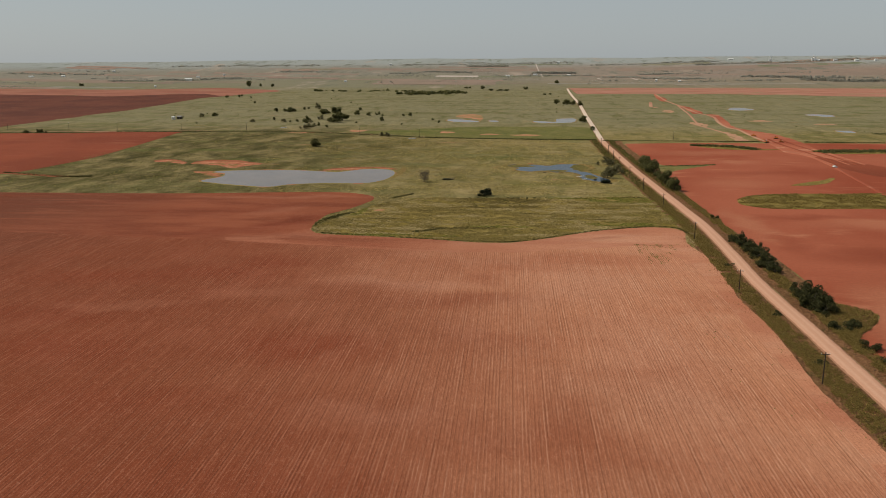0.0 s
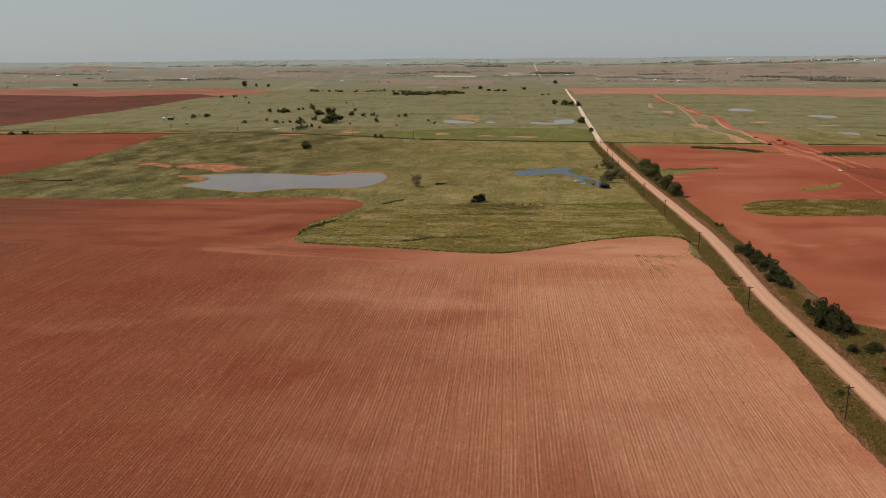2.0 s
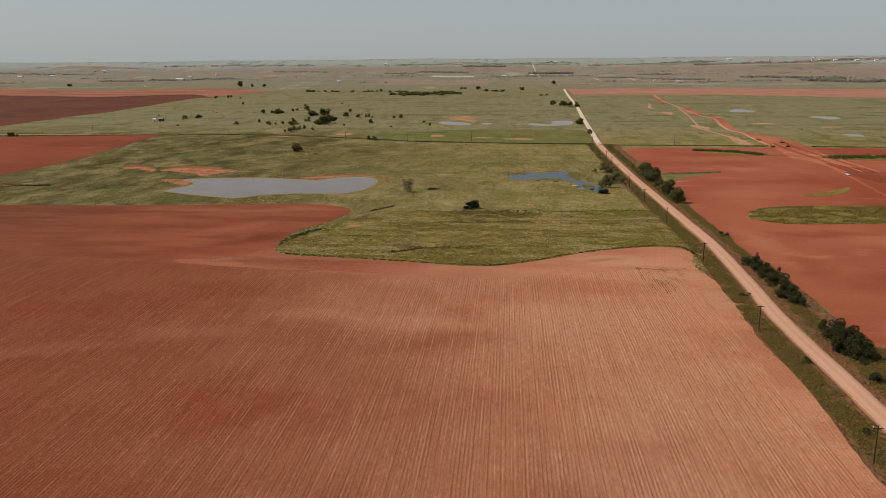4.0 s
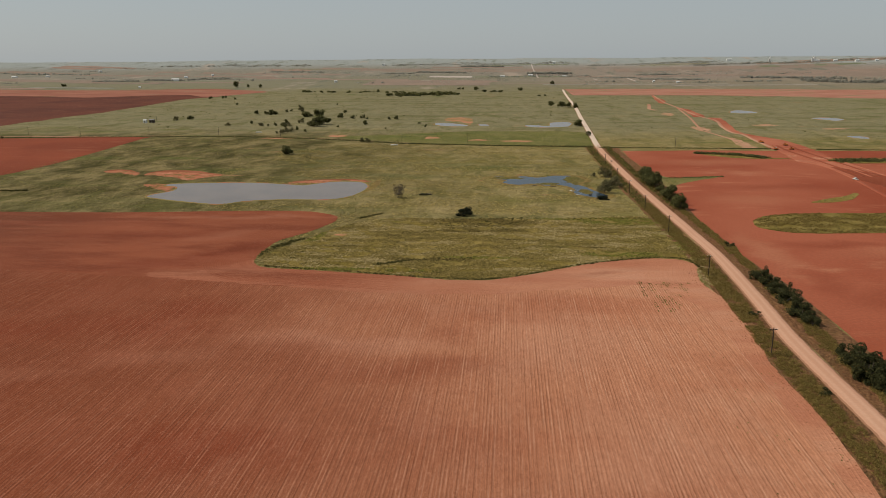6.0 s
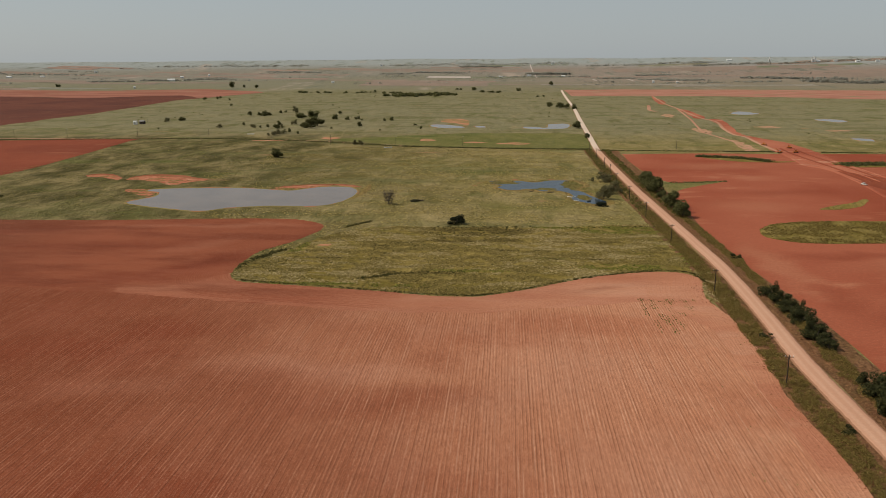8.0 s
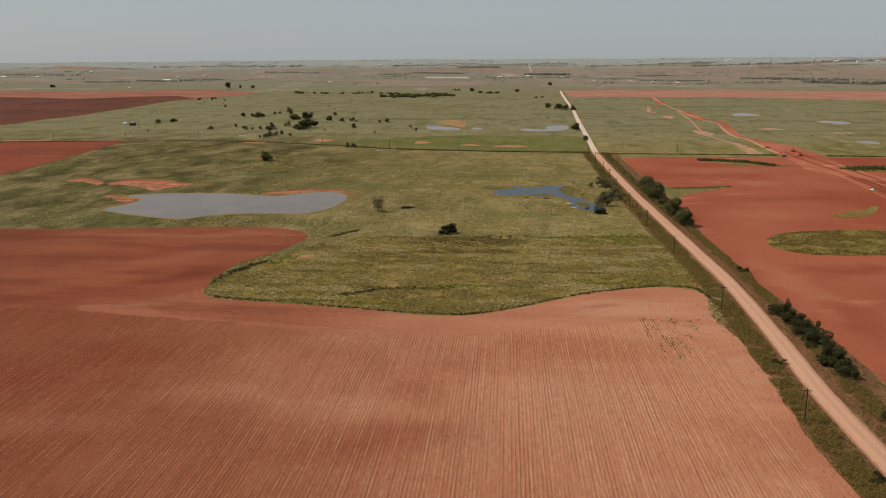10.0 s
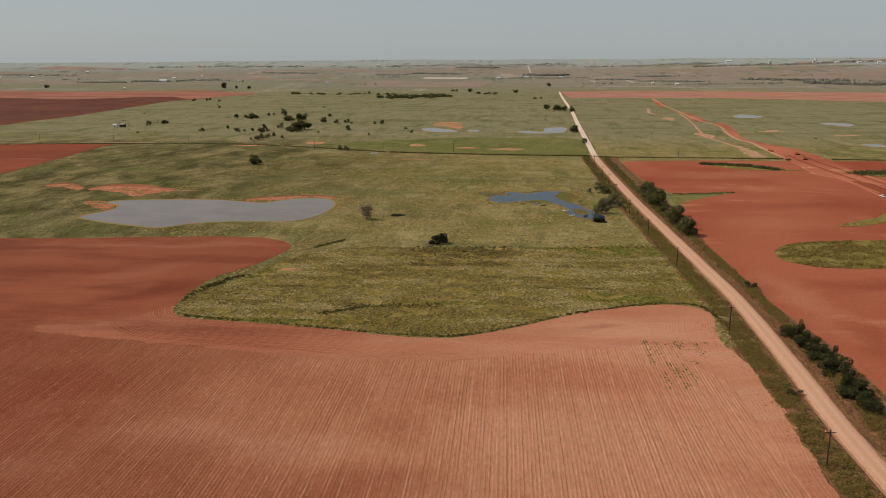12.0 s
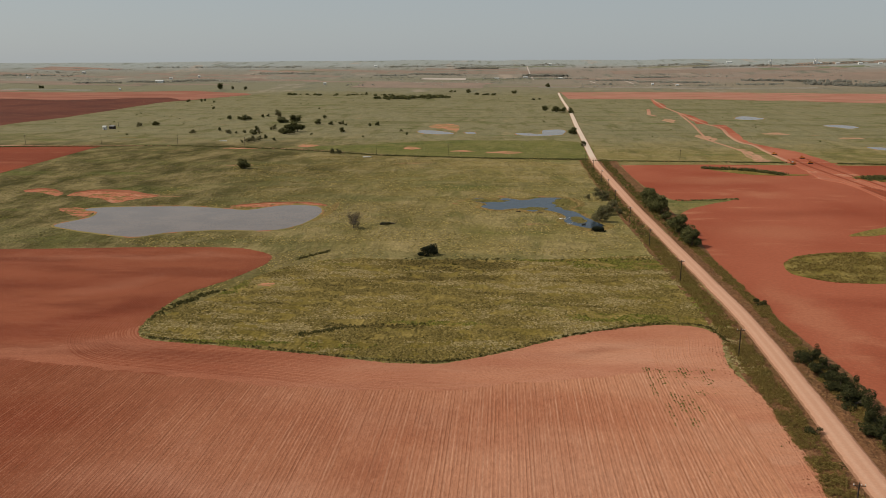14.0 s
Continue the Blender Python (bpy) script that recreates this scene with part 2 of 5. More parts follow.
# the two far turfs are greyed and paled in colour, standing in for haze
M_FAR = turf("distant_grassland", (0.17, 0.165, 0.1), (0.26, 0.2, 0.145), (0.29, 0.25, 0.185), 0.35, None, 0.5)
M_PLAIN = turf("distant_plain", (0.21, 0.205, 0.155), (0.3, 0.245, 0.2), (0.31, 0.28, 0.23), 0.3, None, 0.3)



def water(name, deep, rough=0.06, spec=0.5):
    s = Mat(name, rough, spec)
    s.b.inputs["IOR"].default_value = 1.33
    return s.done(s.mix(s.ramp(s.noise(1 / 25), 0.35, 0.65), deep, tuple(1.25 * v for v in deep)), s.noise(0.8, (1, 2, 1), 3), 0.25, 0.05)


M_WATER = water("muddy_pond_water", (0.135, 0.1, 0.076), 0.12, 0.22)
M_WATER_BLUE = water("clear_pond_water", (0.016, 0.028, 0.042), 0.2, 0.2)


def gravel():
    s = Mat("pale_gravel", 0.95, 0.1)
    uv = s.node("ShaderNodeUVMap").outputs[0]
    sep = s.node("ShaderNodeSeparateXYZ")
    s.link(uv, sep.inputs[0])
    across = sep.outputs[0]
    track = s.ramp(s.math("ABSOLUTE", s.math("SUBTRACT", s.math("ABSOLUTE", across), 0.42)), 0.3, 0.05)
    edge = s.ramp(s.math("ADD", s.math("ABSOLUTE", across), s.math("MULTIPLY", s.noise(1 / 3), 0.4)), 1.08, 1.22)
    c = s.mix(s.noise(1 / 40), (0.48, 0.245, 0.155), (0.54, 0.31, 0.205))
    c = s.mix(s.math("MULTIPLY", track, 0.45), c, (0.6, 0.37, 0.26))
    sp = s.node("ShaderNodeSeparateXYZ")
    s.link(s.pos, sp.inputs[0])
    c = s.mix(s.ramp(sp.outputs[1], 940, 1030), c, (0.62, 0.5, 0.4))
    c = s.mix(edge, c, (0.3, 0.15, 0.09))
    c = s.mix(s.ramp(s.noise(1 / 0.6), 0.35, 0.7), s.mix(0.15, c, (0.2, 0.1, 0.06)), c)
    return s.done(c, s.noise(3.0), 0.4, 0.05)


def shore():
    s = Mat("clay_and_grass_shore", 0.95, 0.05)
    c = s.mix(s.noise(1 / 2), (0.26, 0.095, 0.045), (0.4, 0.18, 0.1))
    g = s.mix(s.noise(1 / 3), (0.17, 0.14, 0.045), (0.24, 0.18, 0.07))
    return s.done(s.mix(s.ramp(s.noise(1 / 13), 0.5, 0.62), g, c), s.noise(1.5), 0.5, 0.1)


def eroded():
    """Clay that rain has cut into rills, with grass creeping back over it in scraps."""
    s = Mat("eroded_clay", 0.95, 0.05)
    c = s.mix(s.noise(1 / 4), (0.33, 0.1, 0.05), (0.47, 0.2, 0.12))
    c = s.mix(s.ramp(s.noise(1 / 2.2, (1, 0.25, 1), 4, 0.7, 20), 0.45, 0.7), c, (0.22, 0.065, 0.033))
    c = s.mix(s.ramp(s.noise(1 / 6, (0.5, 1, 1), 4, 0.7), 0.56, 0.7), c, (0.55, 0.3, 0.2))
    g = s.mix(s.noise(1 / 2), (0.1, 0.08, 0.022), (0.2, 0.14, 0.05))
    return s.done(s.mix(s.ramp(s.noise(1 / 8, (0.6, 1, 1), 6, 0.75), 0.5, 0.58), c, g), s.noise(1.0, (1, 1, 1), 5, 0.7), 0.9, 0.4)


def scrappy(name, a, b, grass, scale, stretch, at):
    """Bare earth that thins out into grass in streaks and scraps."""
    s = Mat(name, 0.95, 0.05)
    c = s.mix(s.ramp(s.noise(scale * 2, stretch, 5, 0.7), 0.35, 0.65), a, b)
    g = s.mix(s.noise(scale * 4, stretch, 4, 0.7), grass, tuple(1.4 * v for v in grass))
    cover = s.ramp(s.noise(scale, stretch, 7, 0.75, 4), at - 0.05, at + 0.06)
    return s.done(s.mix(cover, c, g), s.noise(0.8), 0.5, 0.2)


# reds of the distant northeast field are paled to paint in haze
M_NORTHEAST = scrappy("patchy_red_field", (0.29, 0.12, 0.08), (0.38, 0.185, 0.13), (0.17, 0.15, 0.075), 1 / 70, (0.3, 1, 1), 0.58)
M_NORTHWEST = scrappy("patchy_pale_field", (0.23, 0.085, 0.055), (0.3, 0.13, 0.088), (0.19, 0.145, 0.09), 1 / 110, (0.3, 1, 1), 0.62)
M_BARE = scrappy("patchy_bare_clay", (0.36, 0.14, 0.075), (0.48, 0.23, 0.14), (0.15, 0.125, 0.045), 1 / 11, (0.4, 1, 1), 0.5)
M_BARE_PALE = scrappy("patchy_pale_dirt", (0.38, 0.19, 0.115), (0.47, 0.27, 0.175), (0.16, 0.135, 0.055), 1 / 10, (0.5, 1, 1), 0.54)
M_ERODED = eroded()
M_SHORE = shore()
M_GRAVEL = gravel()
M_TRACK = soil("dusty_track", (0.4, 0.2, 0.125), (0.46, 0.25, 0.16), False, (0.5, 0.3, 0.21))


def leafy(name, a, b, up=0.6):
    """Leaves and blades that differ piece by piece; up: how far the soft mass of leaves shades like one lit from above."""
    s = Mat(name, 0.8, 0.1)
    geo = s.node("ShaderNodeNewGeometry")
    mix = s.node("ShaderNodeMix")
    mix.data_type = "VECTOR"
    mix.inputs[0].default_value = up
    mix.inputs[5].default_value = (0, 0, 1)
    s.link(geo.outputs["Normal"], mix.inputs[4])
    norm = s.node("ShaderNodeVectorMath")
    norm.operation = "NORMALIZE"
    s.link(mix.outputs[1], norm.inputs[0])
    s.link(norm.outputs[0], s.b.inputs["Normal"])
    col = s.mix(geo.outputs["Random Per Island"], a, b)
    thin = s.node("ShaderNodeBsdfTranslucent")
    s.link(col, thin.inputs["Color"])
    both = s.node("ShaderNodeMixShader")
    both.inputs[0].default_value = 0.4
    s.link(s.b.outputs[0], both.inputs[1])
    s.link(thin.outputs[0], both.inputs[2])
    s.link(both.outputs[0], s.t.nodes["Material Output"].inputs["Surface"])
    return s.done(col)


M_LEAF = leafy("dull_green_leaves", (0.055, 0.06, 0.02), (0.16, 0.15, 0.055), 0.5)
M_LEAF_DARK = leafy("dark_juniper_leaves", (0.014, 0.017, 0.009), (0.032, 0.036, 0.017), 0.3)
M_LEAF_GREY = leafy("grey_green_leaves", (0.11, 0.1, 0.045), (0.21, 0.185, 0.088), 0.4)
M_TUFT = leafy("dry_grass_blades", (0.11, 0.085, 0.02), (0.49, 0.375, 0.135), 0.5)
M_WEED = leafy("weed_leaves", (0.075, 0.07, 0.018), (0.22, 0.18, 0.052), 0.5)


def plain(name, c, rough=0.7, spec=0.3, metal=0.0, vary=0.25):
    s = Mat(name, rough, spec, metal)
    n = s.noise(1 / 0.7, (1, 1, 0.3))
    return s.done(s.mix(n, tuple(v * (1 - vary) for v in c), tuple(v * (1 + vary) for v in c)), n, 0.2, 0.01)


M_WOOD = plain("weathered_pole_wood", (0.055, 0.04, 0.03), 0.9)
M_BARK = plain("grey_bark", (0.1, 0.08, 0.06), 0.95)
M_WHITE = plain("white_paint", (0.75, 0.74, 0.7), 0.5, vary=0.08)
M_CERAMIC = plain("white_ceramic", (0.7, 0.7, 0.68), 0.2, 0.5, vary=0.05)
M_ROOF = plain("grey_roof", (0.2, 0.19, 0.18))
M_YELLOW = plain("machine_orange", (0.5, 0.17, 0.03), 0.5)
M_BLACK = plain("black_rubber", (0.02, 0.02, 0.02), 0.8)
M_GLASS = plain("dark_window", (0.02, 0.025, 0.03), 0.1, 0.5)


# ---- mesh helpers ----
def mesh_object(name, verts, faces, material, parent=None, smooth=False, label=""):
    me = bpy.data.meshes.new(name)
    me.from_pydata([tuple(v) for v in verts], [], faces)
    me.materials.append(material)
    if smooth:
        me.polygons.foreach_set("use_smooth", [True] * len(me.polygons))
    me.update()
    ob = new(name, me)
    ob.parent = parent
    if label:
        tagged(ob, label)
    return ob


def part(name, bm, material, parent=None, label="", smooth=False):
    me = bpy.data.meshes.new(name)
    bm.to_mesh(me)
    bm.free()
    me.materials.append(material)
    if smooth:
        me.polygons.foreach_set("use_smooth", [True] * len(me.polygons))
    ob = new(name, me)
    ob.parent = parent
    if label:
        tagged(ob, label)
    return ob


def spline(points, steps=5, closed=True):
    """A smooth line through the points (Catmull-Rom)."""
    n, out = len(points), []
    ps = [Vector(p) for p in points]
    for i in range(n if closed else n - 1):
        if closed:
            a, b, c, d = ps[i - 1], ps[i], ps[(i + 1) % n], ps[(i + 2) % n]
        else:
            a, b, c, d = ps[max(i - 1, 0)], ps[i], ps[i + 1], ps[min(i + 2, n - 1)]
        for k in range(steps):
            t = k / steps
            out.append(0.5 * (2 * b + (c - a) * t + (2 * a - 5 * b + 4 * c - d) * t * t + (3 * b - a - 3 * c + d) * t**3))
    if not closed:
        out.append(ps[-1])
    return out


def ragged(line, size, scale):
    """The line with small uneven shifts, as edges of fields and banks have."""
    return [p + size * Vector((noise.noise(Vector((p.x / scale, p.y / scale, 3.1))), noise.noise(Vector((p.x / scale, p.y / scale, 9.7))))) for p in line]


def inside(poly, x, y):
    hit, j = False, len(poly) - 1
    for i in range(len(poly)):
        a, b = poly[i], poly[j]
        if (a[1] > y) != (b[1] > y) and x < (b[0] - a[0]) * (y - a[1]) / (b[1] - a[1]) + a[0]:
            hit = not hit
        j = i
    return hit


def sheet(name, line, z, material, parent=None, depth=0.3):
    """A flat piece of land with a skirt that runs down into the ground."""
    pts = [Vector((p[0], p[1], z + land(p[0], p[1]))) for p in line]
    tris = geometry.tessellate_polygon([pts])
    n = len(pts)
    verts = pts + [p - Vector((0, 0, depth)) for p in pts]
    faces = [tuple(t) for t in tris] + [(i, (i + 1) % n, n + (i + 1) % n, n + i) for i in range(n)]
    ob = mesh_object(name, verts, faces, material, parent)
    bm = bmesh.new()
    bm.from_mesh(ob.data)
    for f in bm.faces:
        if len(f.verts) == 3 and f.normal.z < 0:
            f.normal_flip()
    bm.to_mesh(ob.data)
    bm.free()
    return ob


MID = (8.0, 85.0)


def land(x, y):
    """The land's height: level near by, rising to low hills about the horizon."""
    dx, dy = x - MID[0], y - MID[1]
    r = math.hypot(dx, dy)
    if r < 2400:
        return 0.0
    az = math.degrees(math.atan2(dx, dy))
    crest = 84 + 0.75 * max(-50, min(50, az)) + 5 * noise.noise(Vector((az / 6, 0.5, 0))) + 2.5 * noise.noise(Vector((az / 1.3, 4.5, 0)))
    s = (min(r, 4640) - 2400) / 2240
    top = max(0.0, (min(r, 4640) - 3700) / 940)
    return crest * s**1.6 + (25 - 0.26 * max(0, az + 25)) * top * top * (3 - 2 * top) - max(0, r - 4640) * 0.5


# ---- ground ----
def ground():
    rings = [0, 60, 120, 200, 300, 420, 560, 720, 900, 1100, 1300, 1500, 1750, 2000, 2200, 2400, 2550, 2700, 2850, 3000, 3200, 3400, 3600, 3800, 4000, 4200, 4400, 4500, 4600, 4640, 4700, 4800]
    turns, verts, faces = 360, [(MID[0], MID[1], 0)], []
    for r in rings[1:]:
        for k in range(turns):
            a = 2 * math.pi * k / turns
            x, y = MID[0] + r * math.sin(a), MID[1] + r * math.cos(a)
            verts.append((x, y, land(x, y)))
    for k in range(turns):
        faces.append((0, 1 + (k + 1) % turns, 1 + k))
        for j in range(len(rings) - 2):
            a, b = 1 + j * turns + k, 1 + j * turns + (k + 1) % turns
            faces.append((a, b, b + turns, a + turns))
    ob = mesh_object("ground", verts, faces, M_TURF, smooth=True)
    return tagged(ob, "wide dry green pasture plain reaching to low hills", "ground", kind="structure")


GROUND = ground()

# the near ploughed field's edge, from the far west along the pasture to the road's verge
FIELD_EDGE = [(-1000, 520), (-600, 548), (-376, 557), (-244, 562), (-172, 572), (-127, 575), (-110, 570), (-98, 560), (-95, 548), (-97, 534), (-104, 511), (-114, 489),
              (-115.5, 469), (-115, 451), (-111.6, 438), (-104, 431.5), (-90, 429.5), (-64, 425.5), (-42, 422), (-26, 418), (-14, 416.3), (0.6, 417), (9.7, 422), (21, 429),
              (43, 446), (60.5, 456.5), (76, 462), (87.6, 463), (96, 459), (98.5, 449), (95.4, 432), (94.6, 416), (97.5, 397), (97.7, 370), (96, 340), (94, 320), (95, 280), (92.5, 230), (94, 190), (94, 60), (94, -400), (94, -401)]
EDGE = ragged(spline(FIELD_EDGE, 12, False), 0.7, 2.5)
FIELD = EDGE + [Vector((-1000, -400))]
field = sheet("ploughed_field", FIELD, 0.06, M_HEAD)
tagged(field, "bare red ploughed field with fine straight furrows", "field", kind="structure")


def furrows():
    """Straight furrow ridges along the rows; they stop short of the headland. The sheet under them is the ploughed soil itself."""
    rng = random.Random(4)
    verts, faces = [], []
    for x in np.arange(-420, 88, 1.0):
        top = float(np.interp(x, [-420, -140, -95, -40, 0, 60, 76, 80, 88], [440, 410, 402, 394, 395, 413, 417, 400, 380])) - 2 * noise.noise(Vector((x / 15, 0, 0))) - rng.uniform(0, 1.5)
        ys = np.append(np.arange(-220, top - 5, 16.0), top)
        start, tall = len(verts), rng.choice((0.03, 0.04, 0.045, 0.05, 0.07))
        for y in ys:
            high = tall + 0.02 * noise.noise(Vector((x * 0.7, y / 30, 0)))
            side = 0.1 * noise.noise(Vector((x * 0.37, y / 25, 5)))
            verts += [(x - 0.5, y, 0.075), (x + side - 0.12, y, 0.075 + high), (x + side + 0.12, y, 0.075 + high), (x + 0.5, y, 0.075)]
        for k in range(len(ys) - 1):
            a = start + 4 * k
            faces += [(a + j, a + j + 1, a + j + 5, a + j + 4) for j in range(3)]
    ob = mesh_object("furrow_rows", verts, faces, M_SOIL, field)
    return tagged(ob, kind="stuff")


furrows()


def headland():
    """Low curved ridges that the harrow left along the field's edge."""
    rng = random.Random(8)
    line = [p for p in spline(FIELD_EDGE, 10, False) if -400 < p.x and p.y > 395 or p.x > 80 and p.y > 100]
    verts, faces = [], []
    for off in np.arange(1.5, 24, 1.1):
        start, run = len(verts), 0
        w, h = rng.uniform(0.25, 0.5), rng.uniform(0.01, 0.06)
        for i in range(1, len(line) - 1):
            d = (line[i + 1] - line[i - 1]).normalized()
            q = line[i] + Vector((d.y, -d.x)) * (off + 0.5 * noise.noise(Vector((line[i].x / 9, line[i].y / 9, off))))
            if q.y < 395 and q.x < 84:
                continue
            n = Vector((d.y, -d.x))
            for a, z in ((-w, 0.06), (0, 0.075 + h), (w, 0.06)):
                verts.append((q.x + n.x * a, q.y + n.y * a, z))
            run += 1
        for k in range(run - 1):
            a = start + 3 * k
            if (Vector(verts[a]) - Vector(verts[a + 3])).length < 60:
                faces += [(a, a + 1, a + 4, a + 3), (a + 1, a + 2, a + 5, a + 4)]
    return tagged(mesh_object("headland_rows", verts, faces, M_HEAD, field), kind="stuff")


headland()
M_BAND = field_soil("pale_headland_soil", 0.0, (0.33, 0.12, 0.068), (0.48, 0.22, 0.135))
BAND_IN = [(88, 400), (80, 412), (70, 417), (60, 413), (30, 403), (0, 395), (-20, 393), (-40, 394), (-70, 398), (-95, 402), (-120, 405), (-150, 411), (-156, 417), (-140, 421), (-126, 428), (-120, 440)]
BAND_OUT = [(-114.5, 446), (-111.4, 437), (-104, 430.8), (-90, 428.8), (-64, 424.8), (-42, 421.2), (-26, 417.2), (-14, 415.6), (0.6, 416.2), (9.7, 421), (21, 428), (43, 445), (60.5, 455.6), (76, 461), (87.6, 462), (95, 458.4), (97.5, 449), (94.6, 432), (93.8, 416), (95, 402)]
sheet("headland_band", ragged(spline(BAND_IN, 8, False), 3.0, 5) + spline(BAND_OUT, 4, False), 0.068, M_BAND, field, 0.01)

WEST = [(-439, 652), (-421.5, 711), (-421, 818), (-446, 1045), (-452, 1064), (-541, 1054), (-687, 1030), (-1400, 1010), (-1400, 500), (-700, 600), (-500, 632)]
tagged(sheet("ploughed_field", ragged(spline(WEST, 3), 2, 20), 0.08, M_SOIL_MID), "bare red ploughed field beside the pasture", "field", kind="structure")
NORTHWEST = [(-751, 1131), (-750, 1290), (-752, 1480), (-768, 1740), (-795, 2014), (-779, 2156)]
NORTHWEST_FAR = [(-900, 2312), (-1005, 2232), (-1100, 2140), (-1295, 2205), (-2000, 2215), (-2600, 2300), (-2600, 1000), (-1500, 1000), (-760, 1090)]
tagged(sheet("ploughed_field", ragged(spline(NORTHWEST, 4, False) + spline(NORTHWEST_FAR[:4], 10, False) + [Vector(p) for p in NORTHWEST_FAR[4:]], 12, 40), 0.1, M_SOIL_WEST), "dark red ploughed field far beyond the track", "field", kind="structure")
NORTHWEST_PALE = [(-782, 2160), (-900, 2300), (-1005, 2220), (-1100, 2124), (-1295, 2190), (-2000, 2200), (-2400, 2450), (-1520, 2530), (-1300, 2530), (-1110, 2608), (-955, 2670), (-735, 2530), (-742, 2440), (-757, 2320)]
tagged(sheet("ploughed_field", ragged(spline(NORTHWEST_PALE, 6), 20, 40), 0.3, M_NORTHWEST), "paler part of distant red field", "field", kind="structure")
EAST = [(131, 943), (130, 859), (133, 797), (143, 745), (165, 752), (189, 757), (160, 728), (143, 708), (133, 681), (128, 607), (125, 536), (126, 488), (128, 449), (130.5, 424), (131, 394), (131, 330),
        (131, 316), (140, 305), (134.5, 291), (123, 276), (121, 250), (121, 180), (121, 100)]
EAST_FAR = [(900, 100), (900, 960), (385, 962), (294, 957), (215, 957)]
tagged(sheet("harrowed_field", ragged(spline(EAST, 4, False) + [Vector(p) for p in EAST_FAR], 1.2, 8), 0.06, M_SOIL_EAST), "bare red harrowed field beside the gravel road", "field", kind="structure")
NORTHEAST = [(183, 2316), (188, 2700), (400, 2740), (800, 2700), (1100, 2620), (1500, 2560), (2200, 2450), (1900, 1950), (1032, 2150), (700, 2290), (552, 2330)]
tagged(sheet("harrowed_field", ragged(spline(NORTHEAST[1:], 6, False), 22, 70) + [Vector((186, 2330)), Vector((191, 2690))], 0.4, M_NORTHEAST, depth=1.0), "distant bare red field along the road", "field", kind="structure")

# grassy pieces left inside the red field
for line in ([(158.6, 564), (169, 578), (190, 588), (225, 593), (272, 597), (420, 610), (420, 540), (244, 534), (191, 529), (170, 530), (158, 539), (155, 551)],
             [(216, 632), (232, 647), (249, 660), (263, 676), (262, 667), (248, 645), (231, 633)],
             [(206, 930), (243, 917), (261, 895), (290, 890), (262, 882), (226, 893)],
             [(324, 885), (403, 895), (520, 905), (520, 862), (384, 857), (328, 853)]):
    tagged(sheet("grass_patch", ragged(spline(line, 4), 1.5, 6), 0.16, M_ROUGH), "rough green grass left unploughed in red field", "grass patch", kind="structure")

# rough weedy hollow between pasture and field
HOLLOW = [(-112, 452), (-100, 490), (-88, 530), (-60, 556), (-27, 556), (40, 562), (100, 572), (106, 520), (104, 470), (97, 462), (80, 466), (55, 458), (20, 432), (0, 420), (-26, 421), (-64, 428.5), (-100, 434)]
tagged(sheet("rough_grass", ragged(spline(HOLLOW, 4), 2, 9), 0.03, M_ROUGH), "rough weedy grass hollow beside ploughed field", "grass", kind="structure")


# ---- roads ----
def road(name, centre, half, z, material, label):
    verts, faces, uvs = [], [], []
    line = spline(centre, 8, False)
    across = (-1.25, -1, -0.5, 0, 0.5, 1, 1.25)
    for i, p in enumerate(line):
        d = (line[min(i + 1, len(line) - 1)] - line[max(i - 1, 0)]).normalized()
        n = Vector((d.y, -d.x))
        w = half * (1 + 0.06 * noise.noise(Vector((p.x / 9, p.y / 9, 1))))
        for a in across:
            q = p + n * a * w
            verts.append((q.x, q.y, land(q.x, q.y) + (z + 0.08 * (1 - a * a) if abs(a) <= 1 else -0.1)))
            uvs.append((a, p.y))
    k = len(across)
    for i in range(len(line) - 1):
        for j in range(k - 1):
            a = i * k + j
            faces.append((a, a + 1, a + k + 1, a + k))
    ob = mesh_object(name, verts, faces, material, smooth=True)
    lay = ob.data.uv_layers.new()
    for loop in ob.data.loops:
        lay.data[loop.index].uv = uvs[loop.vertex_index]
    return tagged(ob, label, "road", kind="structure")


ROAD = [(109, -300), (109, 0), (108.5, 220), (108.8, 280), (108.5, 345), (111.3, 400), (113.8, 470), (113, 522), (111, 620), (109.2, 718), (108.8, 850), (109, 940), (111, 1008), (119, 1180), (130, 1422), (148, 1786), (163, 2206), (183, 2700)]
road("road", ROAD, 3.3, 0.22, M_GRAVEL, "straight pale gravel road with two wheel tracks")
road("track", [(-1200, 1060), (-568, 1066), (-453, 1080), (-351, 1082), (-231, 1062), (-106, 1008), (7, 992), (107, 990)], 1.8, 0.12, M_TRACK, "narrow dusty farm track across the pasture")
road("track", [(112, 986), (126, 978), (247, 979), (389, 974), (900, 975)], 1.4, 0.12, M_DIRT, "narrow red dirt track beside the field")
DIRT = [(405, 2700), (425, 2560), (391, 2217), (364, 1963), (354, 1766), (338, 1514), (341, 1401), (320, 1278), (309, 1184), (314, 1144), (308, 1082), (303, 1018), (301, 984), (295, 916), (288, 862), (298, 835), (294, 766), (283, 690), (266, 580), (250, 500)]
road("track", DIRT[:13], 2.0, 0.26, M_TRACK, "pale wheel track beside the freshly graded earth")
road("track", DIRT[12:], 1.5, 0.26, M_DIRT, "dusty wheel track across the red field")
road("track", [(346, 1714), (316, 1476), (291, 1310), (278, 1210), (281, 1128), (283, 1068), (276, 985)], 1.5, 0.2, M_TRACK, "pale dirt track through the far pasture")
road("track", [(315, 1874), (302, 1790), (289, 1709), (294, 1662)], 3.0, 0.2, M_TRACK, "short bend of pale dirt track in pasture")
